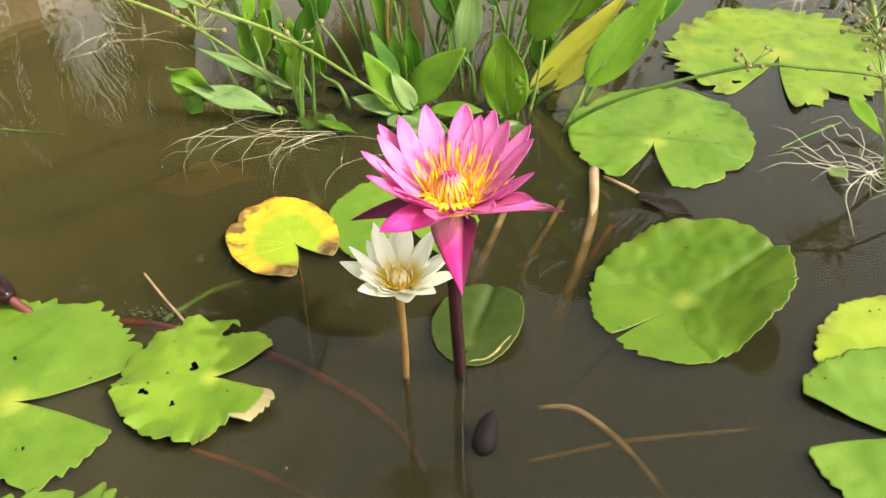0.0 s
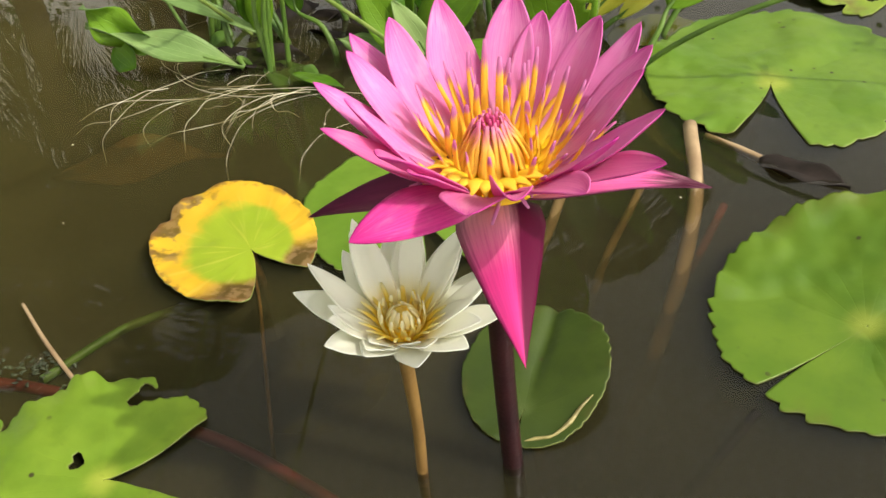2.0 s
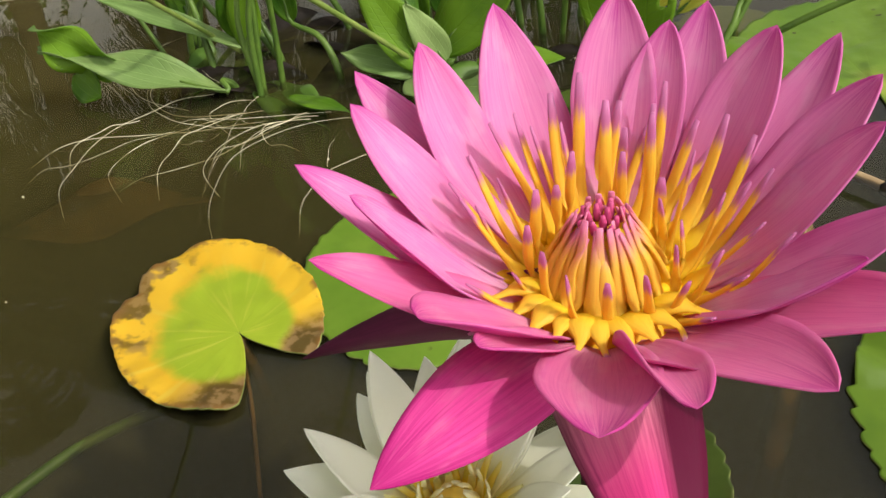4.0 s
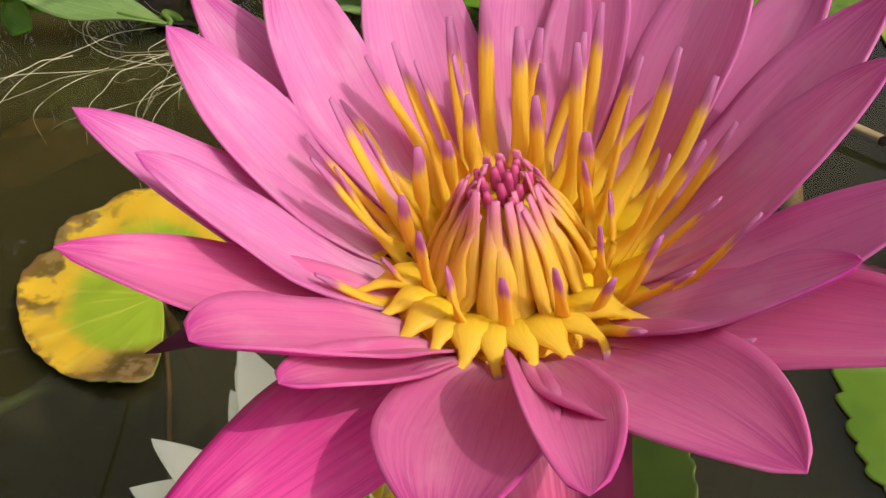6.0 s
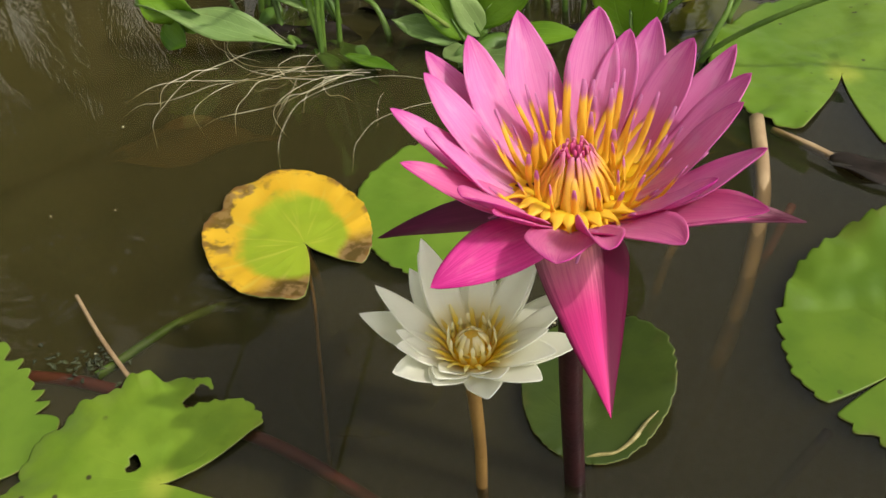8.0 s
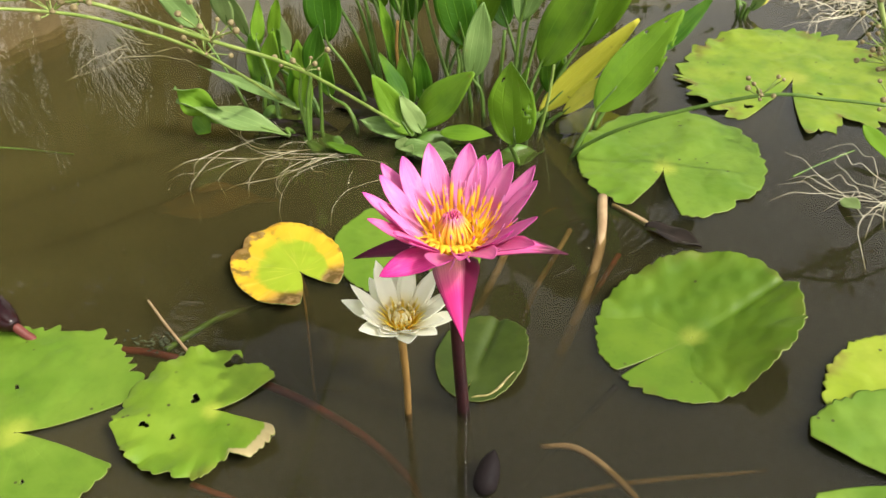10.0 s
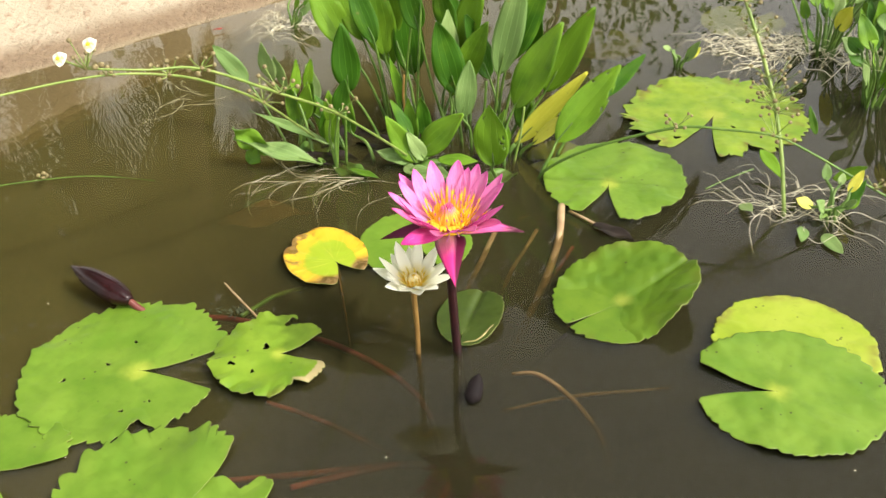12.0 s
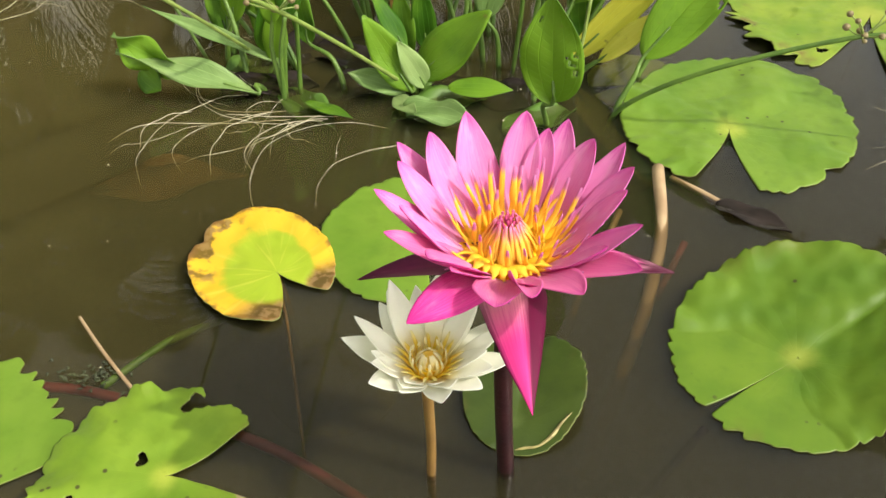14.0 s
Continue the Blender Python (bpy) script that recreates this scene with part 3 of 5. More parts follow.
    if stem:
        dx, dy = rng.uniform(-0.05, 0.05), rng.uniform(-0.06, 0.02)
        tube("stalk", [(stalk[0], stalk[1], z - 0.0035), (stalk[0] + 0.3 * dx, stalk[1] + 0.3 * dy, -0.03), (stalk[0] + dx, stalk[1] + dy, -0.16), (stalk[0] + 2 * dx, stalk[1] + 2 * dy, -0.30)], [0.003, 0.0032], M["stem_olive"], root, steps=12, sides=8)
    settle(root)
    return root


lily_pad((-0.388, -0.092), 0.124, (-0.366, -0.097), 13, 22, M["pad"], "large bright green lily pad with toothed rim and pale stalk spot", 3, curve=0.35, wave=0.005, fineness=1.7,
         teeth=0.07, holes=((-0.045, 0.006, 0.0028), (-0.085, -0.03, 0.003), (0.01, -0.066, 0.0022), (-0.03, 0.05, 0.0022), (0.035, -0.045, 0.0018)), bites=((0.045, -0.095, 0.02), (-0.08, -0.075, 0.018)))
lily_pad((-0.216, -0.045), 0.073, (-0.207, -0.042), 21, 32, M["pad_torn"], "torn bright green lily pad with holes and a bleached lobe", 8, curve=0.3, wave=0.007, teeth=0.045, ragged=0.10,
         bites=((0.050, -0.070, 0.026), (0.012, 0.078, 0.016), (-0.03, 0.072, 0.010)), holes=((-0.020, 0.008, 0.0042), (-0.050, -0.030, 0.0036), (-0.022, -0.035, 0.0026), (-0.004, 0.058, 0.007), (0.004, 0.061, 0.006)), fold=(60, 1.6), z=0.0055, crinkle=0.0010, fineness=1.6)
lily_pad((-0.478, -0.272), 0.106, (-0.470, -0.272), -6, 27, M["pad"], "green lily pad with a lifted pointed lobe", 13, squash=0.76, turn=18, curve=0.5, wave=0.006, teeth=0.08, fineness=1.5)
lily_pad((-0.254, -0.290), 0.115, (-0.240, -0.305), 42, 31, M["pad"], "wide green lily pad with a serrated rim", 21, wave=0.005, teeth=0.10, z=0.004, fineness=1.7)
lily_pad((-0.168, -0.315), 0.088, (-0.160, -0.320), 62, 16, M["pad"], "green lily pad with a nicked tip", 34, wave=0.005, teeth=0.04, bites=((-0.02, 0.09, 0.02),))
lily_pad((0.195, 0.136), 0.0935, (0.193, 0.126), 222, 2.6, M["pad_dark"], "round green lily pad with a crinkled lifted rim", 55, squash=0.92, turn=42, shut=0.15, curve=3.0, wave=0.008, teeth=0.045, tilt=(0.14, 0.23), cup=0.02,
         slope=(38, 0.50), z=0.004, crinkle=0.0015, fineness=1.5)
lily_pad((0.386, -0.006), 0.106, (0.371, -0.014), 175, 19, M["pad"], "large smooth green lily pad overlapping a lime one", 89, squash=0.94, turn=0, curve=0.5, wave=0.003, teeth=0.04, z=0.0045, tilt=(0.0, 0.005))
lily_pad((0.398, 0.076), 0.094, (0.395, 0.085), 250, 10, M["pad_lime"], "pale lime green lily pad tucked under its neighbour", 91, wave=0.004, teeth=0.045, z=0.0012)
lily_pad((0.165, 0.432), 0.107, (0.157, 0.411), 266, 18, M["pad"], "bright green lily pad crossed by a thin shadow", 101, squash=1.06, turn=0, curve=0.4, wave=0.006, teeth=0.045, bites=((0.085, -0.055, 0.009),))
lily_pad((0.318, 0.665), 0.148, (0.316, 0.660), 256, 15, M["pad_worn"], "broad pale green lily pad with a browned broken rim", 120, curve=0.4, wave=0.006, teeth=0.09, ragged=0.1, fineness=1.5,
         bites=((0.07, -0.13, 0.03), (-0.05, -0.14, 0.02)), holes=((-0.06, -0.085, 0.005), (0.03, -0.04, 0.003)))
lily_pad((0.008, 0.066), 0.054, (0.005, 0.036), 262, 8, M["pad_olive_shaded"], "half drowned olive lily pad with a rolled rim, darkened for shade", 140, squash=0.77, turn=90, z=0.003, wave=0.001, tilt=(0.0, 0.02), slope=(84, 0.36), curl=(-48, -0.3, 0.040), crinkle=0.0003)
lily_pad((-0.100, 0.218), 0.080, (-0.096, 0.215), 300, 12, M["pad"], "smooth light green lily pad behind the flowers", 150, wave=0.002, teeth=0.03)
lily_pad((-0.214, 0.163), 0.070, (-0.198, 0.154), -42, 28, M["pad_yellow"], "yellowing lily pad with brown rotted lobes", 160, squash=0.80, turn=-49, curve=0.45, wave=0.004, teeth=0.02, z=0.004, cup=0.03,
         bites=((-0.075, 0.030, 0.007),), holes=())
lily_pad((-0.135, 0.080), 0.048, (-0.135, 0.070), 120, 6, M["pad_drowned"], "brown drowned lily pad under the surface", 170, z=-0.034, curl=(90, 0.0, 0.0), stem=False)
lily_pad((0.110, 0.975), 0.075, (0.11, 0.97), 90, 6, M["pad_drowned"], "brown drowned lily pad under the surface", 175, z=-0.012, curl=(90, 0.0, 0.0), stem=False)
lily_pad((0.385, 1.12), 0.085, (0.38, 1.10), 60, 10, M["pad_lime"], "yellow green lily pad sinking at the back of the pond", 180, z=-0.009, curl=(90, 0.0, 0.0), stem=False)
lily_pad((0.072, 0.505), 0.052, (0.07, 0.50), 200, 8, M["pad_lime"], "yellowish lily pad sunk among the stems", 190, z=-0.010, curl=(90, 0.0, 0.0), stem=False)
lily_pad((0.66, 0.90), 0.06, (0.66, 0.89), 30, 12, M["pad"], "small green lily pad among the roots", 185, wave=0.004)


# ---- the two open water lilies ----
def petal(name, base, tip, width, bend, cup, mats, parent, twist=0.0, sharp=0.9, full=0.52, label="", fold=0.0, root_w=0.34, rim=0, taper=1.9):
    """A petal from base to tip; bend lifts its middle, cup raises its sides, fold turns one side in."""
    b, t = Vector(base), Vector(tip)
    axis = (t - b)
    length = axis.length
    d = axis.normalized()
    side = d.cross(Vector((0, 0, 1))).normalized()
    side = (Matrix.Rotation(radians(twist), 3, d) @ side)
    up = side.cross(d).normalized()
    nv, nu = 30, 15
    seed = 40 * t.x + 70 * t.y
    pts, uv = np.zeros((nv, nu, 3)), np.zeros((nv, nu, 2))
    for i in range(nv):
        v = i / (nv - 1)
        if v < full:
            w = width * 0.5 * (root_w + (1 - root_w) * math.sin(v / full * math.pi / 2))
        else:
            w = width * 0.5 * max(0.0, 1 - ((v - full) / (1 - full)) ** taper) ** sharp
        lift = bend * length * 4 * v * (1 - v) + 0.006 * length * math.sin(7 * v + seed)
        mid = b + d * (length * v) + up * lift + side * (0.025 * length * math.sin(math.pi * v) * math.sin(seed * 3.1))
        for j in range(nu):
            s = 2 * j / (nu - 1) - 1
            edge = 1 + 0.045 * noise.noise(Vector((5 * v, seed, s))) * abs(s)
            ripple = 0.10 * w * s * s * noise.noise(Vector((4.0 * v, 1.5 * s, seed)))
            turned = fold * w * max(0.0, s - 0.35) ** 2 * 3 * math.sin(math.pi * min(1.0, v))
            p = mid + side * (s * w * edge * (1 - 0.5 * abs(fold) * max(0.0, s - 0.35))) + up * (cup * abs(s) ** 1.8 * w + ripple + turned)
            pts[i, j] = p
            uv[i, j] = (0.5 + 0.5 * s, v)
    return shell(name, pts, uv, 0.0005, mats, parent, label, rim=rim)


def from_polar(c, az, r, z):
    return (c[0] + r * math.cos(radians(az)), c[1] + r * math.sin(radians(az)), z)


def stamen_data(points, width, shape=(2.6, 2.5, 1.7, 1.2, 1.0, 1.0, 0.95, 0.45)):
    """A flat strap that is broad at its foot and blunt at its tip."""
    return tube_data(smooth_line(points, 12), [width * q for q in shape], 8, 0.45, up=(0.02, 0.01, 1.0))


def pink_lily():
    c = Vector((0.005, -0.013, 0.194))
    root = thing("pink_water_lily", (0.004, 0.003, 0.0), "open pink water lily with yellow mauve-tipped stamens on a maroon stalk", "flower", "water lilies")
    tube("stalk", [(0.012, 0.010, -0.16), (0.006, 0.005, -0.04), (0.004, 0.003, 0.0), (0.002, -0.001, 0.09), (0.004, -0.009, 0.180), (0.004, -0.010, 0.192)], [0.0058, 0.0056, 0.0054, 0.0054, 0.0062, 0.009], M["stem_maroon"], root, "dark maroon stalk", 30, 14)
    pair, sep, tipped = [M["petal"], M["petal_out"]], [M["sepal"], M["sepal_out"]], [M["sepal_tip"], M["sepal_out"]]
    front = [M["petal_front"], M["petal_out"]]
    k = Vector((0, 0, -0.003))
    # the four sepals, bent down
    for tip, w, bend, cup, tw in (((-0.075, -0.013, 0.166), 0.030, 0.04, 0.25, 74), ((0.027, -0.091, 0.169), 0.034, 0.12, -0.42, 0), ((0.087, -0.003, 0.185), 0.026, 0.03, 0.35, 8), ((-0.01, 0.060, 0.18), 0.030, 0.05, 0.3, 0)):
        o = (Vector(tip) - c)
        o.z = 0
        petal("sepal", c + k + o.normalized() * 0.008 + Vector((0, 0, -0.004)), tip, w, bend, cup, tipped if tip[0] > 0.05 else sep, root, tw, 1.0, 0.16, "hot pink sepal with maroon outside", 0.0, 0.95, 1, 1.3)
    petal("petal", c + Vector((-0.004, -0.010, -0.004)), (-0.029, -0.087, 0.215), 0.0215, 0.05, -0.15, [M["sepal_side"], M["petal_out"]], root, -22, 0.9, 0.45, "hot pink outer petal")
    # outer petals, by their tips
    outer = (((-0.046, -0.053, 0.235), 0.019, -0.02, -10), ((-0.057, -0.025, 0.237), 0.020, -0.03, -6), ((-0.055, 0.016, 0.236), 0.022, -0.04, 0),
             ((-0.025, 0.042, 0.240), 0.024, -0.05, 0), ((0.027, 0.047, 0.237), 0.024, -0.05, 0), ((0.056, 0.033, 0.235), 0.022, -0.05, 0), ((0.067, -0.027, 0.232), 0.022, -0.03, 4), ((0.068, -0.049, 0.225), 0.025, 0.02, 0),
             ((0.044, -0.070, 0.227), 0.027, 0.04, 0))
    for tip, w, bend, tw in outer:
        o = Vector(tip) - c
        o.z = 0
        petal("petal", c + o.normalized() * 0.012 + Vector((0, 0, -0.003)), tip, w * 0.92, bend - 0.03, 0.30, front if tip[1] < -0.045 else pair, root, tw, 0.82 if tip[1] < -0.06 else 0.85)
    inner = (((0.008, -0.079, 0.222), 0.026, 0.06, 0), ((0.023, -0.075, 0.226), 0.0165, 0.06, 0), ((-0.023, -0.065, 0.233), 0.023, 0.03, 0), ((-0.013, -0.066, 0.228), 0.013, 0.03, -8), ((-0.043, -0.034, 0.236), 0.019, -0.03, 0),
             ((-0.050, -0.004, 0.239), 0.021, -0.05, 0), ((-0.039, 0.018, 0.242), 0.021, -0.06, 0), ((0.006, 0.042, 0.243), 0.023, -0.06, 0), ((0.018, 0.037, 0.237), 0.018, -0.06, 0), ((0.041, 0.025, 0.241), 0.022, -0.06, 0),
             ((0.061, 0.010, 0.237), 0.021, -0.05, 0), ((0.059, -0.009, 0.237), 0.021, -0.04, 0), ((0.052, -0.042, 0.230), 0.018, -0.02, 0))
    for tip, w, bend, tw in inner:
        o = Vector(tip) - c
        o.z = 0
        petal("petal", c + o.normalized() * 0.018 + Vector((0, 0, 0.0)), tip, w * 0.88, bend - 0.03, 0.34, front if tip[1] < -0.06 else pair, root, tw, 0.60 if tip[1] < -0.06 else 0.80, 0.58, fold=0.55 if 0.02 < tip[0] < 0.03 and tip[1] < 0 else 0.0)
    rng = random.Random(5)
    mesh_of("disc", [blob_data((c.x, c.y, c.z + 0.001), 0.0235, (1, 1, 0.20), 8, 28)], [M["disc"]], root, "yellow flower disc")

    def at(a, r, z):
        """A place round the flower's axis, which leans a little to the front."""
        return (c.x + r * math.cos(radians(a)), c.y + r * math.sin(radians(a)) - 0.10 * z, c.z + z + 0.06 * r * math.sin(radians(a)))

    mesh_of("core", [blob_data((c.x, c.y - 0.001, c.z + 0.007), 0.0104, (1, 1, 1.45), 12, 20)], [M["stamen_hook"]], root, "yellow core of folded stamens")
    for i in range(13):
        a, r = 137.5 * i, 0.0044 * math.sqrt((i + 0.5) / 13)
        lean = at(a, r * 1.25, 0.0262 - 90 * r * r * 1.0)
        low = at(a, r * 1.05, 0.0215)
        mesh_of("stamen_tip", [tube_data(smooth_line([low, lean], 5), [0.0008, 0.0009, 0.0005], 7)], [M["tip_mauve"]], root, "magenta stamen tip")
    dome = (1.25, 1.5, 1.45, 1.3, 1.1, 0.85, 0.66, 0.5, 0.34)
    # incurved straps that close into a cone
    for n, r0, r1, r2, zt, w in ((18, 0.0118, 0.0131, 0.0060, 0.0232, 0.0019), (15, 0.0104, 0.0120, 0.0052, 0.0250, 0.0020), (8, 0.0060, 0.0080, 0.0036, 0.0250, 0.0016)):
        for i in range(n):
            a = 360 * (i + rng.uniform(-0.28, 0.28)) / n + r0 * 5000
            z = zt + rng.uniform(-0.0030, 0.0015)
            rt = r2 * rng.uniform(0.85, 1.15)
            mesh_of("stamen", [stamen_data([at(a, r0, 0.001), at(a + 1, r1, 0.006), at(a + rng.uniform(-3, 3), 0.62 * r1 + 0.38 * rt, 0.0150), at(a + rng.uniform(-8, 8), rt, z)], w * rng.uniform(0.85, 1.1), dome)], [M["stamen_in"]], root)
    # upright and spreading straps, ring by ring
    for n, r0, r1, r2, z1, z2, w in ((13, 0.0135, 0.0164, 0.0160, 0.009, 0.0225, 0.0013), (15, 0.0150, 0.0205, 0.0250, 0.010, 0.0275, 0.0014), (16, 0.0170, 0.0250, 0.0335, 0.010, 0.0290, 0.0014), (18, 0.0190, 0.0300, 0.0405, 0.009, 0.0255, 0.00135), (18, 0.0195, 0.0300, 0.0420, 0.006, 0.0175, 0.0013)):
        for i in range(n):
            a = 360 * (i + rng.uniform(-0.35, 0.35)) / n + r0 * 4000
            ahead = max(0.0, -math.sin(radians(a + 6)))
            back = max(0.0, math.sin(radians(a)))
            far = r2 > 0.02
            if far and ahead > 0.62:
                continue
            lo = (1 - (0.72 if far else 0.12) * ahead) * (1 + 0.22 * back)
            q = 1 + rng.uniform(-0.12, 0.12) - (0.10 * ahead if far else 0.0)
            bow = rng.uniform(-0.0015, 0.0015)
            mesh_of("stamen", [stamen_data([at(a, r0, 0.002), at(a, r1 * q, z1 * lo + bow), at(a + rng.uniform(-6, 6), r2 * q, z2 * lo * rng.uniform(0.82, 1.08))], w * rng.uniform(0.85, 1.15))], [M["stamen"]], root)
    # broad yellow straps that spill over the front petals and end in a small mauve hook
    for i, a in enumerate((203, 219, 233, 247, 259, 271, 284, 297, 311, 327)):
        l = 0.0325 + 0.0040 * math.sin(i * 2.3)
        hook = 0.0065 + 0.003 * math.sin(i * 1.7)
        mesh_of("stamen", [stamen_data([at(a, 0.0115, 0.0030), at(a - 1, 0.0180, 0.0078), at(a + 2, 0.0245, 0.0085), at(a + 6 * math.sin(i * 2.9), l, hook)], 0.00115 + 0.00018 * math.sin(i * 3.7), (2.2, 3.0, 3.3, 2.8, 1.5, 0.80, 0.72, 0.75, 0.45))], [M["stamen_hook"]], root)
    settle(root)


def white_lily():
    c = Vector((-0.035, -0.027, 0.119))
    root = thing("white_water_lily", (-0.042, -0.009, 0.0), "small open white water lily with a yellow centre", "flower", "water lilies")
    tube("stalk", [(-0.047, 0.0, -0.14), (-0.043, -0.007, -0.02), (-0.042, -0.009, 0.0), (-0.040, -0.012, 0.04), (-0.038, -0.022, 0.10), (-0.036, -0.026, 0.116)], [0.0030, 0.0030, 0.0030, 0.0030, 0.0034, 0.0050], M["stem_olive"], root, "olive brown stalk", 26, 12)
    rng = random.Random(11)
    for n, r, dz, w, b0, cup, base in ((10, 0.047, 0.017, 0.0165, 0.007, 0.22, 0.0), (9, 0.042, 0.026, 0.0150, 0.007, 0.28, 17), (7, 0.036, 0.027, 0.0110, 0.008, 0.16, 95)):
        for i in range(n):
            a = base + 360 * (i + rng.uniform(-0.18, 0.18)) / n
            front = max(0.0, -math.sin(radians(a)))
            back = max(0.0, math.sin(radians(a)))
            rr = r * rng.uniform(0.93, 1.06) * (1 - 0.40 * front - 0.08 * back)
            petal("petal", from_polar(c, a, b0, c.z), from_polar(c, a, rr, c.z + dz * (1 - 0.55 * front + 0.42 * back) * rng.uniform(0.9, 1.1)), w * rng.uniform(0.9, 1.1), rng.uniform(-0.05, 0.0), cup, [M["white"], M["white"]], root, rng.uniform(-10, 10), 1.05, 0.50)
    mesh_of("disc", [blob_data((c.x, c.y, c.z + 0.002), 0.0088, (1, 1, 0.7), 8, 16)], [M["disc"]], root, "yellow flower disc")
    mesh_of("core", [blob_data((c.x, c.y, c.z + 0.006), 0.0056, (1, 1, 1.2), 8, 14)], [M["stamen_cream"]], root, "yellow core of folded stamens")
    for n, r0, r1, r2, z2, w in ((11, 0.0050, 0.0066, 0.0030, 0.0125, 0.0013), (14, 0.0070, 0.0098, 0.0094, 0.0145, 0.0010), (17, 0.0080, 0.0135, 0.0190, 0.0125, 0.0010)):
        for i in range(n):
            a = 360 * (i + rng.uniform(-0.3, 0.3)) / n
            s = stamen_data([from_polar(c, a, r0, c.z + 0.001), from_polar(c, a, r1, c.z + 0.008), from_polar(c, a, r2, c.z + z2 * rng.uniform(0.85, 1.1))], w, (1.8, 1.8, 1.4, 1.1, 1.0, 0.9, 0.5))
            mesh_of("stamen", [s], [M["stamen_cream" if r2 < 0.01 else "stamen_pale"]], root)
    settle(root)


pink_lily()
white_lily()


# ---- buds ----
def lily_bud(base, tip, width, stem, label, skin="bud"):
    root = thing("lily_bud", base, label, "flower bud", "water lily buds")
    b, t = np.array(base), np.array(tip)
    line = smooth_line([b, b * 0.7 + t * 0.3, b * 0.3 + t * 0.7, t], 26)
    for k in range(4):
        a = k * math.pi / 2 + 0.4
        off = np.array([0, math.cos(a), math.sin(a)]) * width * 0.10
        w = np.linspace(0, 1, 26)
        l2 = line + off[None, :] * np.sin(np.pi * w)[:, None]
        mesh_of("sepal", [tube_data(l2, [width * q for q in (0.20, 0.36, 0.44, 0.45, 0.42, 0.36, 0.26, 0.15, 0.02)], 14, 1.0)], [M[skin]], root)
    if stem:
        tube("stalk", stem, [0.0046, 0.0040, 0.0038, 0.0036], M["stem_wine"], root, "wine red stalk", 40, 10)
    settle(root)
    return root


lily_bud((-0.432, 0.014, 0.015), (-0.538, 0.056, 0.030), 0.031, [(-0.436, 0.016, 0.015), (-0.420, 0.013, 0.004), (-0.398, 0.011, -0.006), (-0.355, 0.020, -0.008), (-0.29, 0.022, -0.005), (-0.178, 0.004, -0.006), (-0.115, -0.016, -0.009), (-0.062, -0.040, -0.015), (-0.02, -0.07, -0.03), (0.01, -0.12, -0.06)], "dark maroon closed lily bud leaning over the water")
lily_bud((0.036, -0.080, -0.003), (0.040, -0.046, 0.012), 0.022, None, "blackened closed lily bud just breaking the surface", "bud_black")


# ---- sword plants ----
def blade(name, base, tip, width, face, mats, parent, droop=0.0, fold=0.12, wavy=0.05, seed=0, holes=(), label=""):
    """A sword plant's leaf blade; face is the way its upper side looks."""
    b, t = Vector(base), Vector(tip)
    d = (t - b).normalized()
    length = (t - b).length
    side = d.cross(Vector(face)).normalized()
    up = side.cross(d).normalized()
    nv, nu = (40, 25) if holes else (20, 9)
    pts, uv = np.zeros((nv, nu, 3)), np.zeros((nv, nu, 2))
    for i in range(nv):
        v = i / (nv - 1)
        w = width * 0.5 * max(0.03, math.sin(math.pi * min(1.0, v ** 0.82))) ** 0.72 * (1 - 0.15 * v)
        mid = b + d * (length * v) + up * (-droop * length * (v * v - v))
        for j in range(nu):
            s = 2 * j / (nu - 1) - 1
            ripple = wavy * width * abs(s) * math.sin(9 * v + 2 * s + seed * 1.7)
            pts[i, j] = mid + side * (s * w) + up * (fold * abs(s) * w * 1.4 + ripple)
            uv[i, j] = (0.5 + 0.5 * s, v)
    skip = None
    if holes:
        c = (uv[1:, 1:] + uv[:-1, :-1]) / 2
        skip = np.zeros(c.shape[:2], bool)
        for hu, hv, hr in holes:
            q = np.arctan2(c[..., 1] - hv, c[..., 0] - hu)
            skip |= np.hypot((c[..., 0] - hu), (c[..., 1] - hv) * 2) < hr * (1 + 0.4 * np.sin(3 * q + hu * 40))
    return shell(name, pts, uv, 0.0006, mats, parent, label, skip)


FACE = (0.12, -0.72, 0.62)
SWORD = {"g": "sword", "p": "sword_light", "y": "sword_yellow"}


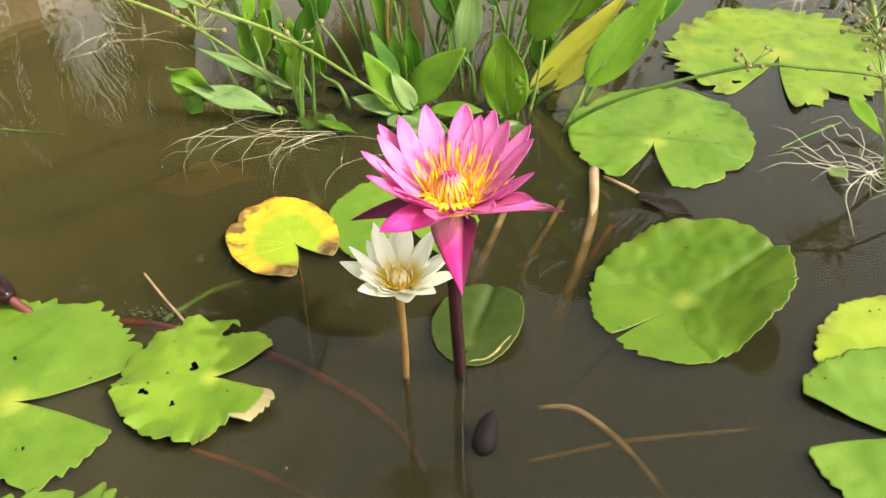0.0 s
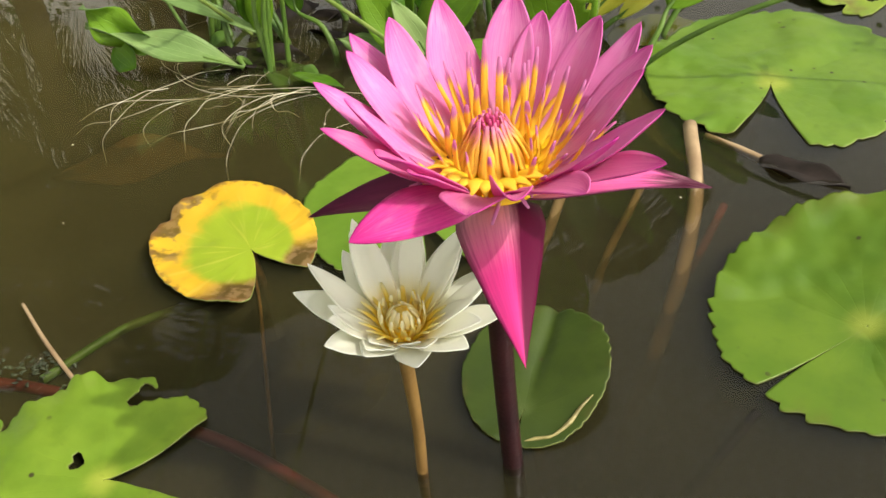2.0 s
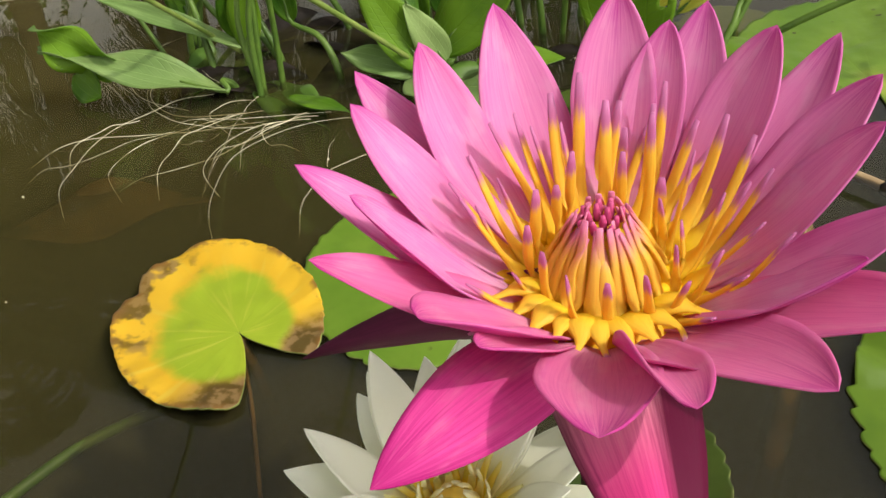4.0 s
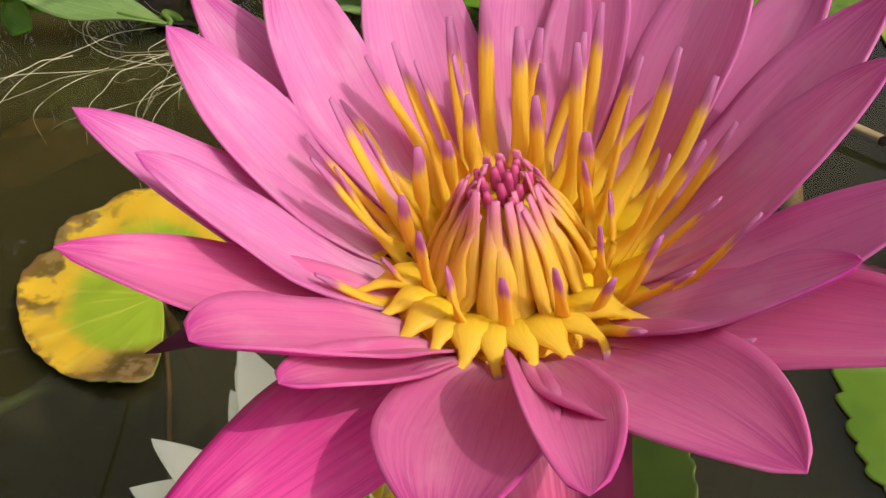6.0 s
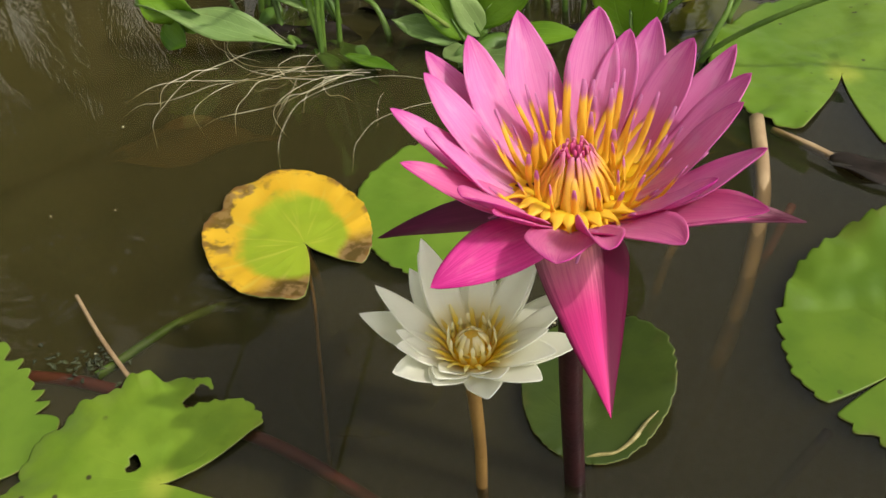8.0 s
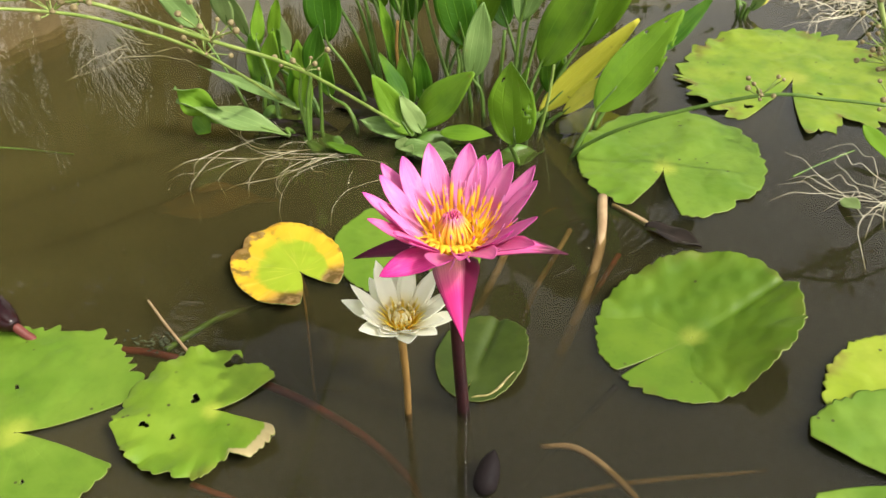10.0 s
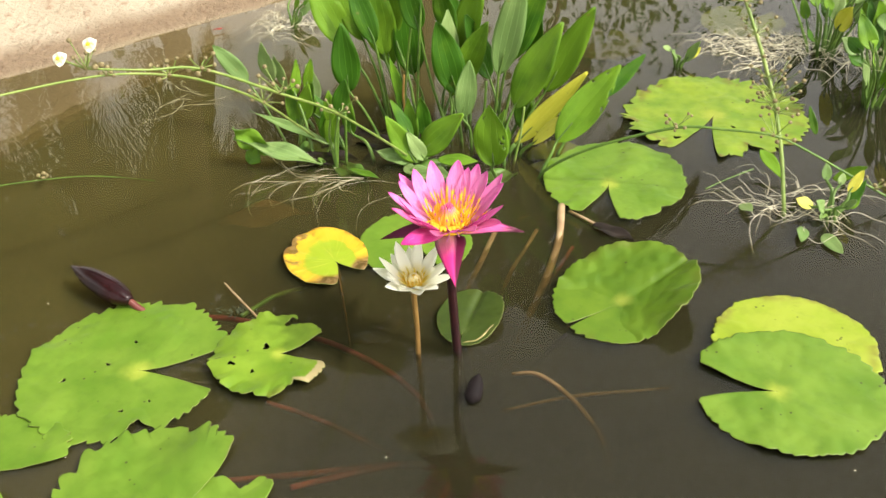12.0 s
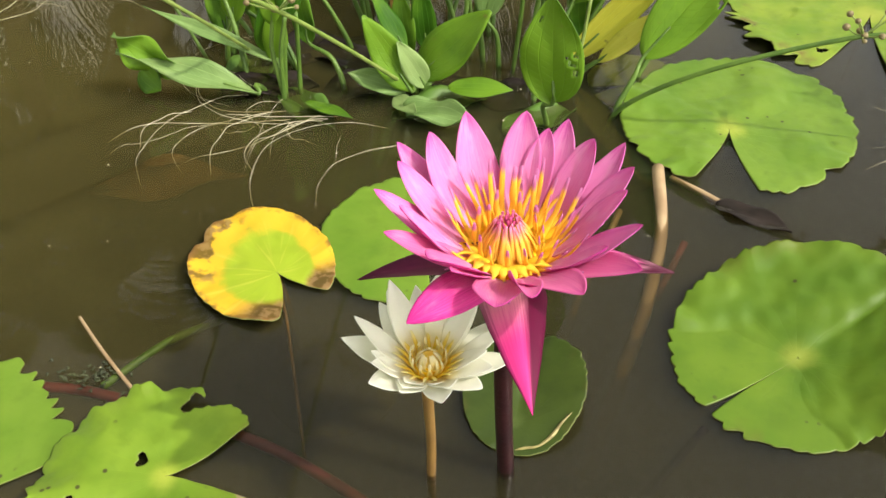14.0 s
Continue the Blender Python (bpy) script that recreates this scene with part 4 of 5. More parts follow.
def sword_plant(at, leaves, label, extra=()):
    root = thing("sword_plant", at, label, "water plant", "sword plants")
    for k, (base, tip, width, foot, hue, face) in enumerate(leaves):
        holes = ()
        if hue.endswith("h"):
            holes = ((0.80, 0.42, 0.05), (0.86, 0.50, 0.045), (0.74, 0.48, 0.03), (0.90, 0.36, 0.05), (0.2, 0.8, 0.03))
        if hue.endswith("t"):
            holes = ((0.95, 0.70, 0.10), (0.93, 0.55, 0.05), (0.2, 0.86, 0.04), (0.10, 0.70, 0.04), (0.97, 0.86, 0.1))
        f = Vector(face or FACE)
        f = f + Vector((0.25 * math.sin(k * 2.1), 0.2 * math.cos(k * 1.3), 0.15 * math.sin(k * 3.3)))
        blade("leaf_blade", base, tip, width, f, [M[SWORD[hue[0]]], M["sword_back" if hue[0] == "g" else SWORD[hue[0]]]], root, 0.10 * math.sin(k * 1.9), 0.30 if "w" in hue else 0.12, 0.22 if "w" in hue else 0.05, seed=k, holes=holes)
        if foot:
            b, t, g = np.array(base), np.array(tip), np.array(foot)
            low = g + np.array([0.0, 0.0, -0.03])
            mid = 0.5 * (g + b) + np.array([0.006 * math.sin(k), 0.0, 0.008])
            tube("petiole", [low, g, mid, b, b + 0.25 * (t - b)], [0.0032, 0.0030, 0.0024, 0.0019, 0.0009], M["stem_green"], root, steps=16, sides=8)
    for line, rad, hue in extra:
        tube("petiole", line, rad, M[hue], root, steps=14, sides=8)
    settle(root)
    return root


def clump_leaves(seed, n, x, y, h, size, hue="g"):
    """More leaves for a clump, scattered over a stretch of it."""
    rng = random.Random(seed)
    out = []
    for _ in range(n):
        fx, fy = rng.uniform(*x), rng.uniform(*y)
        top = rng.uniform(*h)
        dx = (fx + 0.08) * 0.5 * top / 0.2 + rng.uniform(-0.03, 0.03)
        l = size * rng.uniform(0.75, 1.15)
        b = (fx + dx, fy + rng.uniform(-0.01, 0.04), top)
        t = (b[0] + dx * 0.5 + rng.uniform(-0.03, 0.03), b[1] + rng.uniform(-0.015, 0.015), top + l)
        out.append((b, t, l * rng.uniform(0.36, 0.46), (fx, fy, 0), hue, (rng.uniform(-0.4, 0.7), -0.6, 0.6)))
    return out


sword_plant((-0.09, 0.50, 0.0), [
    ((-0.279, 0.52, 0.081), (-0.279, 0.515, 0.200), 0.050, (-0.236, 0.52, 0), "g", None),
    ((-0.292, 0.56, 0.145), (-0.343, 0.56, 0.258), 0.055, (-0.225, 0.55, 0), "g", None),
    ((-0.262, 0.57, 0.150), (-0.300, 0.58, 0.270), 0.048, (-0.228, 0.56, 0), "g", (0.4, -0.7, 0.5)),
    ((-0.234, 0.54, 0.159), (-0.266, 0.54, 0.262), 0.040, (-0.216, 0.54, 0), "g", None),
    ((-0.195, 0.53, 0.048), (-0.209, 0.53, 0.141), 0.024, (-0.195, 0.53, 0), "g", (0.7, -0.5, 0.5)),
    ((-0.159, 0.54, 0.183), (-0.182, 0.54, 0.280), 0.042, (-0.115, 0.53, 0), "g", None),
    ((-0.098, 0.52, 0.089), (-0.122, 0.51, 0.211), 0.055, (-0.092, 0.52, 0), "g", None),
    ((-0.117, 0.56, 0.064), (-0.052, 0.56, 0.194), 0.050, (-0.120, 0.55, 0), "g", None),
    ((-0.105, 0.59, 0.120), (-0.062, 0.59, 0.270), 0.052, (-0.110, 0.56, 0), "g", None),
    ((-0.032, 0.54, 0.113), (0.008, 0.54, 0.285), 0.050, (-0.045, 0.53, 0), "p", None),
    ((-0.020, 0.56, 0.130), (0.040, 0.57, 0.270), 0.050, (-0.035, 0.54, 0), "g", None),
    ((0.002, 0.48, 0.088), (0.073, 0.485, 0.228), 0.056, (-0.010, 0.452, 0), "g", None),
    ((0.044, 0.53, 0.093), (0.116, 0.53, 0.235), 0.050, (0.002, 0.50, 0), "g", None),
    ((0.000, 0.50, 0.012), (0.111, 0.50, 0.144), 0.034, (-0.008, 0.49, 0), "y", (0.3, -0.6, 0.7)),
    ((0.030, 0.49, 0.020), (0.093, 0.48, 0.085), 0.026, (0.01, 0.49, 0), "y", (0.3, -0.6, 0.7)),
    ((0.072, 0.458, 0.045), (0.160, 0.50, 0.158), 0.056, (0.052, 0.436, 0), "gt", (0.1, -0.75, 0.6)),
    ((0.134, 0.545, 0.082), (0.195, 0.592, 0.137), 0.026, (0.07, 0.50, 0), "g", (0.2, -0.5, 0.8)),
    ((0.001, 0.290, 0.093), (-0.002, 0.288, 0.186), 0.055, (-0.012, 0.400, 0), "gh", (0.05, -0.85, 0.45)),
    ((-0.147, 0.45, 0.012), (-0.073, 0.45, 0.088), 0.048, (-0.15, 0.46, 0), "g", None),
    ((-0.149, 0.43, 0.006), (-0.191, 0.425, 0.088), 0.036, (-0.147, 0.44, 0), "g", (-0.2, -0.7, 0.6)),
    ((-0.136, 0.44, 0.006), (-0.160, 0.43, 0.060), 0.026, (-0.14, 0.44, 0), "p", (0.3, -0.7, 0.6)),
    ((-0.112, 0.43, 0.014), (-0.048, 0.43, 0.016), 0.024, None, "g", (0.0, -0.4, 0.9)),
    ((-0.155, 0.43, 0.006), (-0.212, 0.425, 0.026), 0.024, None, "pw", (0.0, -0.5, 0.8)),
    ((-0.165, 0.42, 0.004), (-0.135, 0.385, 0.012), 0.020, None, "p", (0.0, -0.3, 0.9)),
    ((-0.150, 0.400, 0.004), (-0.078, 0.376, 0.014), 0.032, None, "pw", (0.0, -0.5, 0.85)),
] + clump_leaves(71, 13, (-0.22, 0.03), (0.53, 0.62), (0.05, 0.17), 0.125) + clump_leaves(72, 5, (-0.12, 0.03), (0.50, 0.60), (0.02, 0.10), 0.11, "p") + clump_leaves(73, 6, (-0.20, 0.02), (0.44, 0.50), (0.005, 0.04), 0.075), "dense clump of upright green sword leaves rising from the water", [
    ([(-0.205, 0.56, -0.03), (-0.19, 0.56, 0.10), (-0.165, 0.56, 0.25)], [0.0022, 0.0018], "stem_green"),
    ([(-0.17, 0.53, -0.03), (-0.165, 0.53, 0.08), (-0.150, 0.54, 0.26)], [0.0026, 0.002], "stem_green"),
    ([(-0.185, 0.54, -0.03), (-0.190, 0.53, 0.06), (-0.186, 0.53, 0.11)], [0.0026, 0.002], "dead"),
    ([(-0.06, 0.50, -0.03), (-0.05, 0.50, 0.06), (-0.045, 0.50, 0.12)], [0.0024, 0.002], "stem_green"),
    ([(0.00, 0.47, -0.02), (0.012, 0.475, 0.04), (0.018, 0.48, 0.09)], [0.0024, 0.0018], "stem_pale"),
])
sword_plant((-0.34, 0.46, 0.0), [
    ((-0.349, 0.48, 0.043), (-0.332, 0.475, 0.112), 0.030, (-0.362, 0.48, 0), "g", None),
    ((-0.366, 0.50, 0.078), (-0.357, 0.50, 0.142), 0.018, (-0.362, 0.49, 0), "g", None),
    ((-0.350, 0.51, 0.085), (-0.335, 0.51, 0.140), 0.018, (-0.358, 0.49, 0), "g", (0.6, -0.5, 0.5)),
    ((-0.267, 0.42, 0.084), (-0.249, 0.42, 0.150), 0.030, (-0.278, 0.42, 0), "g", None),
    ((-0.285, 0.43, 0.070), (-0.282, 0.43, 0.125), 0.022, (-0.280, 0.42, 0), "g", None),
    ((-0.300, 0.405, 0.006), (-0.440, 0.398, 0.046), 0.030, (-0.30, 0.42, 0), "pw", (0.0, -0.45, 0.9)),
    ((-0.385, 0.410, 0.022), (-0.440, 0.400, 0.064), 0.040, None, "gw", (-0.5, -0.7, 0.35)),
    ((-0.425, 0.41, 0.020), (-0.400, 0.395, 0.008), 0.034, None, "g", (-0.2, -0.8, 0.4)),
    ((-0.290, 0.45, 0.016), (-0.428, 0.45, 0.070), 0.016, None, "pw", (0.0, -0.4, 0.9)),
    ((-0.447, 0.50, 0.099), (-0.498, 0.50, 0.160), 0.032, None, "p", (-0.1, -0.7, 0.6)),
    ((-0.250, 0.40, 0.004), (-0.195, 0.375, 0.006), 0.018, None, "g", (0.0, -0.2, 1.0)),
] + clump_leaves(74, 5, (-0.37, -0.27), (0.42, 0.52), (0.015, 0.09), 0.062) + clump_leaves(75, 3, (-0.36, -0.28), (0.46, 0.54), (0.05, 0.11), 0.07, "p") + clump_leaves(76, 4, (-0.36, -0.20), (0.43, 0.50), (0.0, 0.04), 0.070), "smaller sword plant with curled and yellowing leaves", [
    ([(-0.447, 0.50, 0.099), (-0.415, 0.49, 0.05), (-0.38, 0.48, -0.02)], [0.0016, 0.002], "stem_green"),
    ([(-0.278, 0.41, -0.03), (-0.272, 0.41, 0.05), (-0.262, 0.41, 0.09)], [0.0026, 0.002], "stem_green"),
    ([(-0.268, 0.43, -0.03), (-0.262, 0.43, 0.04), (-0.255, 0.42, 0.09)], [0.0026, 0.002], "stem_green"),
])


def random_plant(at, n, reach, height, size, seed, label, pale=0.3, lean=(0, 0)):
    rng = random.Random(seed)
    leaves = []
    for _ in range(n):
        a = rng.uniform(0, 2 * math.pi)
        r = reach * rng.uniform(0.3, 1.0)
        foot = (at[0] + 0.35 * r * math.cos(a), at[1] + 0.35 * r * math.sin(a), 0)
        h = height * rng.uniform(0.25, 1.0)
        b = (at[0] + r * math.cos(a) + lean[0] * h, at[1] + r * math.sin(a) + lean[1] * h, h)
        l = size * rng.uniform(0.6, 1.1)
        t = (b[0] + l * 0.5 * math.cos(a), b[1] + l * 0.5 * math.sin(a), b[2] + l * rng.uniform(0.2, 0.9))
        leaves.append((b, t, l * rng.uniform(0.35, 0.5), foot, "p" if rng.random() < pale else ("y" if rng.random() < 0.12 else "g"), (rng.uniform(-0.4, 0.4), -0.6, 0.7)))
    return sword_plant((at[0], at[1], 0), leaves, label)


random_plant((0.52, 0.95, 0), 17, 0.09, 0.13, 0.085, 4, "leafy sword plant on a raft of pale roots", 0.4)
random_plant((0.64, 0.96, 0), 18, 0.09, 0.13, 0.085, 6, "leafy sword plant on a raft of pale roots", 0.2)
random_plant((0.60, 0.82, 0), 10, 0.07, 0.17, 0.10, 21, "leafy sword plant on a raft of pale roots", 0.4)
random_plant((0.575, 0.74, 0), 9, 0.05, 0.11, 0.085, 23, "leafy sword plant on a raft of pale roots", 0.3)
random_plant((0.47, 0.365, 0), 9, 0.045, 0.035, 0.045, 9, "small sword plantlet floating on pale roots", 0.4)
random_plant((0.255, 0.86, 0), 4, 0.02, 0.04, 0.05, 12, "small sword plantlet with a heart shaped leaf", 0.5)
random_plant((-0.555, 0.98, 0), 6, 0.05, 0.05, 0.05, 15, "small sword plantlet near the bank", 0.5)
sword_plant((0.40, 0.48, 0.0), [
    ((0.380, 0.500, 0.030), (0.412, 0.452, 0.009), 0.022, None, "g", (0.0, -0.5, 0.8)),
    ((0.457, 0.510, 0.055), (0.443, 0.526, 0.094), 0.012, None, "g", (-0.5, -0.5, 0.6)),
    ((0.480, 0.440, 0.020), (0.520, 0.430, 0.050), 0.018, None, "g", (0.0, -0.6, 0.7)),
    ((0.350, 0.380, 0.004), (0.362, 0.350, 0.012), 0.018, None, "p", (0.0, -0.5, 0.8)),
    ((0.430, 0.330, 0.004), (0.425, 0.290, 0.006), 0.018, None, "p", (0.0, -0.3, 0.9)),
    ((0.455, 0.315, 0.004), (0.475, 0.270, 0.006), 0.022, None, "p", (0.0, -0.3, 0.9)),
], "loose young sword leaves on the arching flower stalk")


# ---- flower stalks with seed heads ----
def seed_head(root, at, end, mid, knob, rng):
    """A seed head on its pedicel."""
    return mesh_of("seed_head", [tube_data(smooth_line([at, mid, end], 6), [0.0008, 0.0006], 5), blob_data(end, knob, (1, 1, 0.9), 5, 7)], [M["stem_pale"], M["knob"]], root, kinds=[0, 1])


def whorl(root, at, n, reach, rng):
    for i in range(n):
        a = 2 * math.pi * (i + rng.uniform(-0.3, 0.3)) / n
        l = reach * rng.uniform(0.6, 1.1)
        end = (at[0] + l * math.cos(a) * 0.75, at[1] + l * math.sin(a) * 0.55, at[2] + l * rng.uniform(-0.1, 0.95))
        mid = tuple(0.5 * (p + q) + rng.uniform(-0.0015, 0.0015) for p, q in zip(at, end))
        seed_head(root, at, end, mid, 0.0031 * rng.uniform(0.7, 1.2), rng)


def flower_stalk(points, radii, nodes, label, seed, blooms=()):
    rng = random.Random(seed)
    root = thing("flower_stalk", points[0], label, "flower stalk", "sword plant flower stalks")
    tube("stem", points, radii, M["stem_pale"] if seed < 3 else M["stem_green"], root, steps=48, sides=8)
    for at, n, reach in nodes:
        whorl(root, at, n, reach * (1.7 if seed < 3 else 1.4), rng)
        bract = [blob_data((at[0] + rng.uniform(-0.002, 0.002), at[1], at[2] + 0.001), 0.0035, (1, 1, 0.7), 5, 7)]
        mesh_of("bract", bract, [M["knob"]], root)
    for at in blooms:
        node = nodes[-1][0]
        flower = mesh_of("bloom", [blob_data((at[0], at[1] - 0.003, at[2] + 0.002), 0.0022, (1, 1, 0.8), 5, 8)], [M["disc"]], root, "small white flower")
        tube("pedicel", [node, tuple(0.5 * (p + q) for p, q in zip(node, at)), at], [0.0009, 0.0008], M["stem_pale"], root, steps=8, sides=6)
        for i in range(3):
            a = radians(i * 120 + 35)
            o = Vector((1.0, 0.1, 0.0)) * math.cos(a) + Vector((0.0, 0.55, 0.83)) * math.sin(a)
            blade("petal", Vector(at) - o * 0.002, Vector(at) + o * 0.0078, 0.0125, (0.1, -0.8, 0.55), [M["white"], M["white"]], flower, 0.1, 0.15, 0.03, i)
    settle(root)
    return root


flower_stalk([(-0.150, 0.460, -0.02), (-0.162, 0.430, 0.018), (-0.203, 0.250, 0.180), (-0.222, 0.110, 0.277), (-0.262, 0.012, 0.350), (-0.300, -0.030, 0.366), (-0.349, -0.060, 0.378)], [0.0022, 0.0019, 0.0015, 0.0012],
             [((-0.203, 0.250, 0.180), 8, 0.022), ((-0.222, 0.110, 0.277), 8, 0.020), ((-0.262, 0.012, 0.350), 7, 0.016), ((-0.349, -0.060, 0.378), 7, 0.016)], "long pale green flower stalk with whorls of seed heads", 1,
             blooms=((-0.361, -0.080, 0.397), (-0.331, -0.070, 0.409)))
flower_stalk([(-0.318, 0.500, -0.02), (-0.322, 0.460, 0.02), (-0.326, 0.286, 0.172), (-0.340, 0.180, 0.250), (-0.354, 0.100, 0.298), (-0.396, 0.030, 0.327), (-0.443, -0.080, 0.353), (-0.48, -0.16, 0.365)], [0.0022, 0.0018, 0.0014, 0.0012],
             [((-0.326, 0.286, 0.172), 7, 0.020), ((-0.354, 0.100, 0.298), 7, 0.014), ((-0.392, 0.036, 0.325), 5, 0.010)], "long pale green flower stalk with whorls of seed heads", 2)
flower_stalk([(0.045, 0.430, -0.03), (0.057, 0.420, 0.012), (0.129, 0.400, 0.069), (0.246, 0.395, 0.113), (0.316, 0.390, 0.117), (0.379, 0.386, 0.114), (0.430, 0.395, 0.088), (0.541, 0.405, 0.022), (0.60, 0.41, -0.01)], [0.0026, 0.0022, 0.0016, 0.0018],
             [((0.246, 0.395, 0.113), 8, 0.020), ((0.379, 0.386, 0.114), 9, 0.024), ((0.531, 0.404, 0.030), 6, 0.016)], "arching green flower stalk with seed heads over the pads", 5)
flower_stalk([(0.412, 0.362, -0.02), (0.406, 0.385, 0.02), (0.398, 0.42, 0.07), (0.382, 0.457, 0.130), (0.358, 0.50, 0.190), (0.331, 0.54, 0.247), (0.30, 0.58, 0.31)], [0.0032, 0.0029, 0.0024],
             [((0.386, 0.448, 0.118), 10, 0.022), ((0.382, 0.457, 0.130), 14, 0.030), ((0.376, 0.467, 0.143), 12, 0.026), ((0.370, 0.478, 0.158), 9, 0.020), ((0.350, 0.515, 0.21), 8, 0.02), ((0.331, 0.54, 0.247), 8, 0.022), ((0.322, 0.553, 0.268), 6, 0.02)], "upright pale flower stalk with drying seed heads", 2)
flower_stalk([(0.300, 0.415, 0.004), (0.33, 0.44, 0.008), (0.37, 0.47, 0.012)], [0.0011, 0.0009], [], "short green stalk lying on the water", 6)
flower_stalk([(-0.83, 0.262, 0.002), (-0.74, 0.300, 0.003), (-0.66, 0.325, 0.002), (-0.56, 0.335, -0.004)], [0.0010, 0.0008], [((-0.735, 0.302, 0.006), 6, 0.010)], "thin green stalk lying on the water", 7)


# ---- floating roots ----
def root_tangle(at, spread, n, length, seed, label, bundle=0.0, lift=0.006, thick=0.00018, curl=0.0):
    rng = random.Random(seed)
    data = []
    for _ in range(n):
        x, y = at[0] + rng.gauss(0, spread[0] * 0.5), at[1] + rng.gauss(0, spread[1] * 0.5)
        a = rng.uniform(0, 2 * math.pi) if bundle == 0 else math.radians(rng.gauss(bundle, 20))
        turn = rng.gauss(curl, 0.20 if bundle else 0.22)
        l = length * rng.uniform(0.3, 1.25)
        sunk = rng.uniform(-0.0045, 0.001) if bundle else 0.0
        fat = thick * (rng.uniform(0.5, 1.1) if bundle else 1.0)
        pts = []
        for k in range(8):
            z = 0.0015 + sunk + lift * math.sin(math.pi * k / 7) * rng.uniform(0, 1) + (-0.008 if k == 7 else 0)
            pts.append((x, y, z))
            x += l / 8 * math.cos(a)
            y += l / 8 * math.sin(a)
            a += turn + rng.gauss(0, 0.05)
            turn += rng.gauss(0, 0.10 if bundle else 0.07)
        data.append(tube_data(smooth_line(pts, 26), [fat, fat * 0.9, fat * 0.6], 5))
    ob = mesh_of("floating_roots", data, [M["root"]])
    return tagged(ob, label, "roots", kind="stuff")


root_tangle((-0.285, 0.400), (0.11, 0.04), 9, 0.24, 41, "thin cream roots floating on the water", bundle=186, lift=0.008, thick=0.00024, curl=0.0)
root_tangle((-0.280, 0.375), (0.13, 0.04), 8, 0.17, 52, "thin cream roots floating on the water", bundle=200, lift=0.006, thick=0.00024, curl=0.16)
root_tangle((-0.225, 0.372), (0.09, 0.04), 6, 0.12, 48, "thin cream roots floating on the water", bundle=235, lift=0.004, thick=0.00020, curl=0.12)
root_tangle((0.42, 0.385), (0.06, 0.04), 40, 0.15, 43, "pale roots floating round a plantlet", lift=0.014, thick=0.00036)
root_tangle((0.43, 0.96), (0.13, 0.05), 90, 0.16, 44, "mat of pale floating roots", lift=0.02, thick=0.00045)
root_tangle((0.62, 0.94), (0.10, 0.07), 80, 0.13, 45, "mat of pale floating roots", lift=0.035, thick=0.00045)
root_tangle((-0.57, 0.97), (0.08, 0.04), 36, 0.15, 46, "pale roots floating near the bank", lift=0.02, thick=0.0004)
root_tangle((-0.60, 0.62), (0.06, 0.05), 10, 0.14, 47, "fine roots drifting in the water", lift=0.003, thick=0.00022)


# ---- sunken stalks and litter ----
def sunken(name, points, radii, hue, label, category="stalk", steps=26):
    ob = tube(name, points, radii, M[hue], steps=steps, sides=8)
    return tagged(ob, label, category)


sunken("sunken_stalk", [(-0.222, -0.235, -0.012), (-0.13, -0.20, -0.020), (-0.038, -0.158, -0.035), (0.01, -0.13, -0.06)], [0.0035, 0.0035], "stem_red", "red brown lily stalk under the water")
sunken("sunken_stalk", [(-0.130, -0.226, -0.012), (-0.08, -0.19, -0.022), (-0.03, -0.15, -0.04), (0.01, -0.12, -0.07)], [0.0035, 0.0035], "stem_red", "red brown lily stalk under the water")
sunken("sunken_stalk", [(-0.200, -0.110, -0.010), (-0.13, -0.118, -0.022), (-0.045, -0.134, -0.045)], [0.0026, 0.003], "stem_red", "red brown lily stalk under the water")
sunken("sunken_stalk", [(0.03, -0.14, -0.05), (0.025, -0.20, -0.03), (0.02, -0.26, -0.02)], [0.005, 0.006], "stem_red", "red brown lily stalk under the water")
sunken("sunken_stalk", [(0.093, 0.340, 0.003), (0.098, 0.268, -0.004), (0.093, 0.210, -0.012), (0.084, 0.160, -0.024), (0.069, 0.106, -0.045), (0.055, 0.05, -0.065)], [0.0055, 0.0055], "stem_tan", "tan dead stalk sinking into the water")
sunken("sunken_stalk", [(0.008, 0.280, -0.002), (0.004, 0.255, -0.005), (-0.002, 0.216, -0.012), (-0.014, 0.178, -0.030), (-0.022, 0.15, -0.05)], [0.004, 0.004], "stem_tan", "tan dead stalk under the water")
sunken("sunken_stalk", [(0.063, 0.290, -0.010), (0.054, 0.255, -0.015), (0.039, 0.205, -0.024), (0.031, 0.173, -0.040), (0.022, 0.13, -0.06)], [0.003, 0.003], "stem_tan", "tan dead stalk under the water")
sunken("sunken_stalk", [(0.118, 0.258, -0.012), (0.101, 0.214, -0.024), (0.085, 0.187, -0.045), (0.072, 0.15, -0.06)], [0.003, 0.003], "stem_red", "red brown lily stalk under the water")
sunken("sunken_stalk", [(0.074, -0.018, -0.009), (0.105, -0.018, -0.0055), (0.145, -0.043, -0.012), (0.182, -0.078, -0.030), (0.199, -0.115, -0.055)], [0.0022, 0.0030, 0.0030, 0.0026], "stem_tan", "curved tan root near the surface")
sunken("sunken_stalk", [(0.070, -0.065, -0.024), (0.150, -0.036, -0.016), (0.258, 0.004, -0.024)], [0.0016, 0.0022, 0.0014], "stem_tan", "thin tan twig under the water")
sunken("twig", [(-0.331, 0.083, 0.004), (-0.294, 0.050, 0.004), (-0.252, 0.018, -0.003)], [0.0012, 0.0016], "stem_tan", "thin brown twig poking out of the water", "twig")
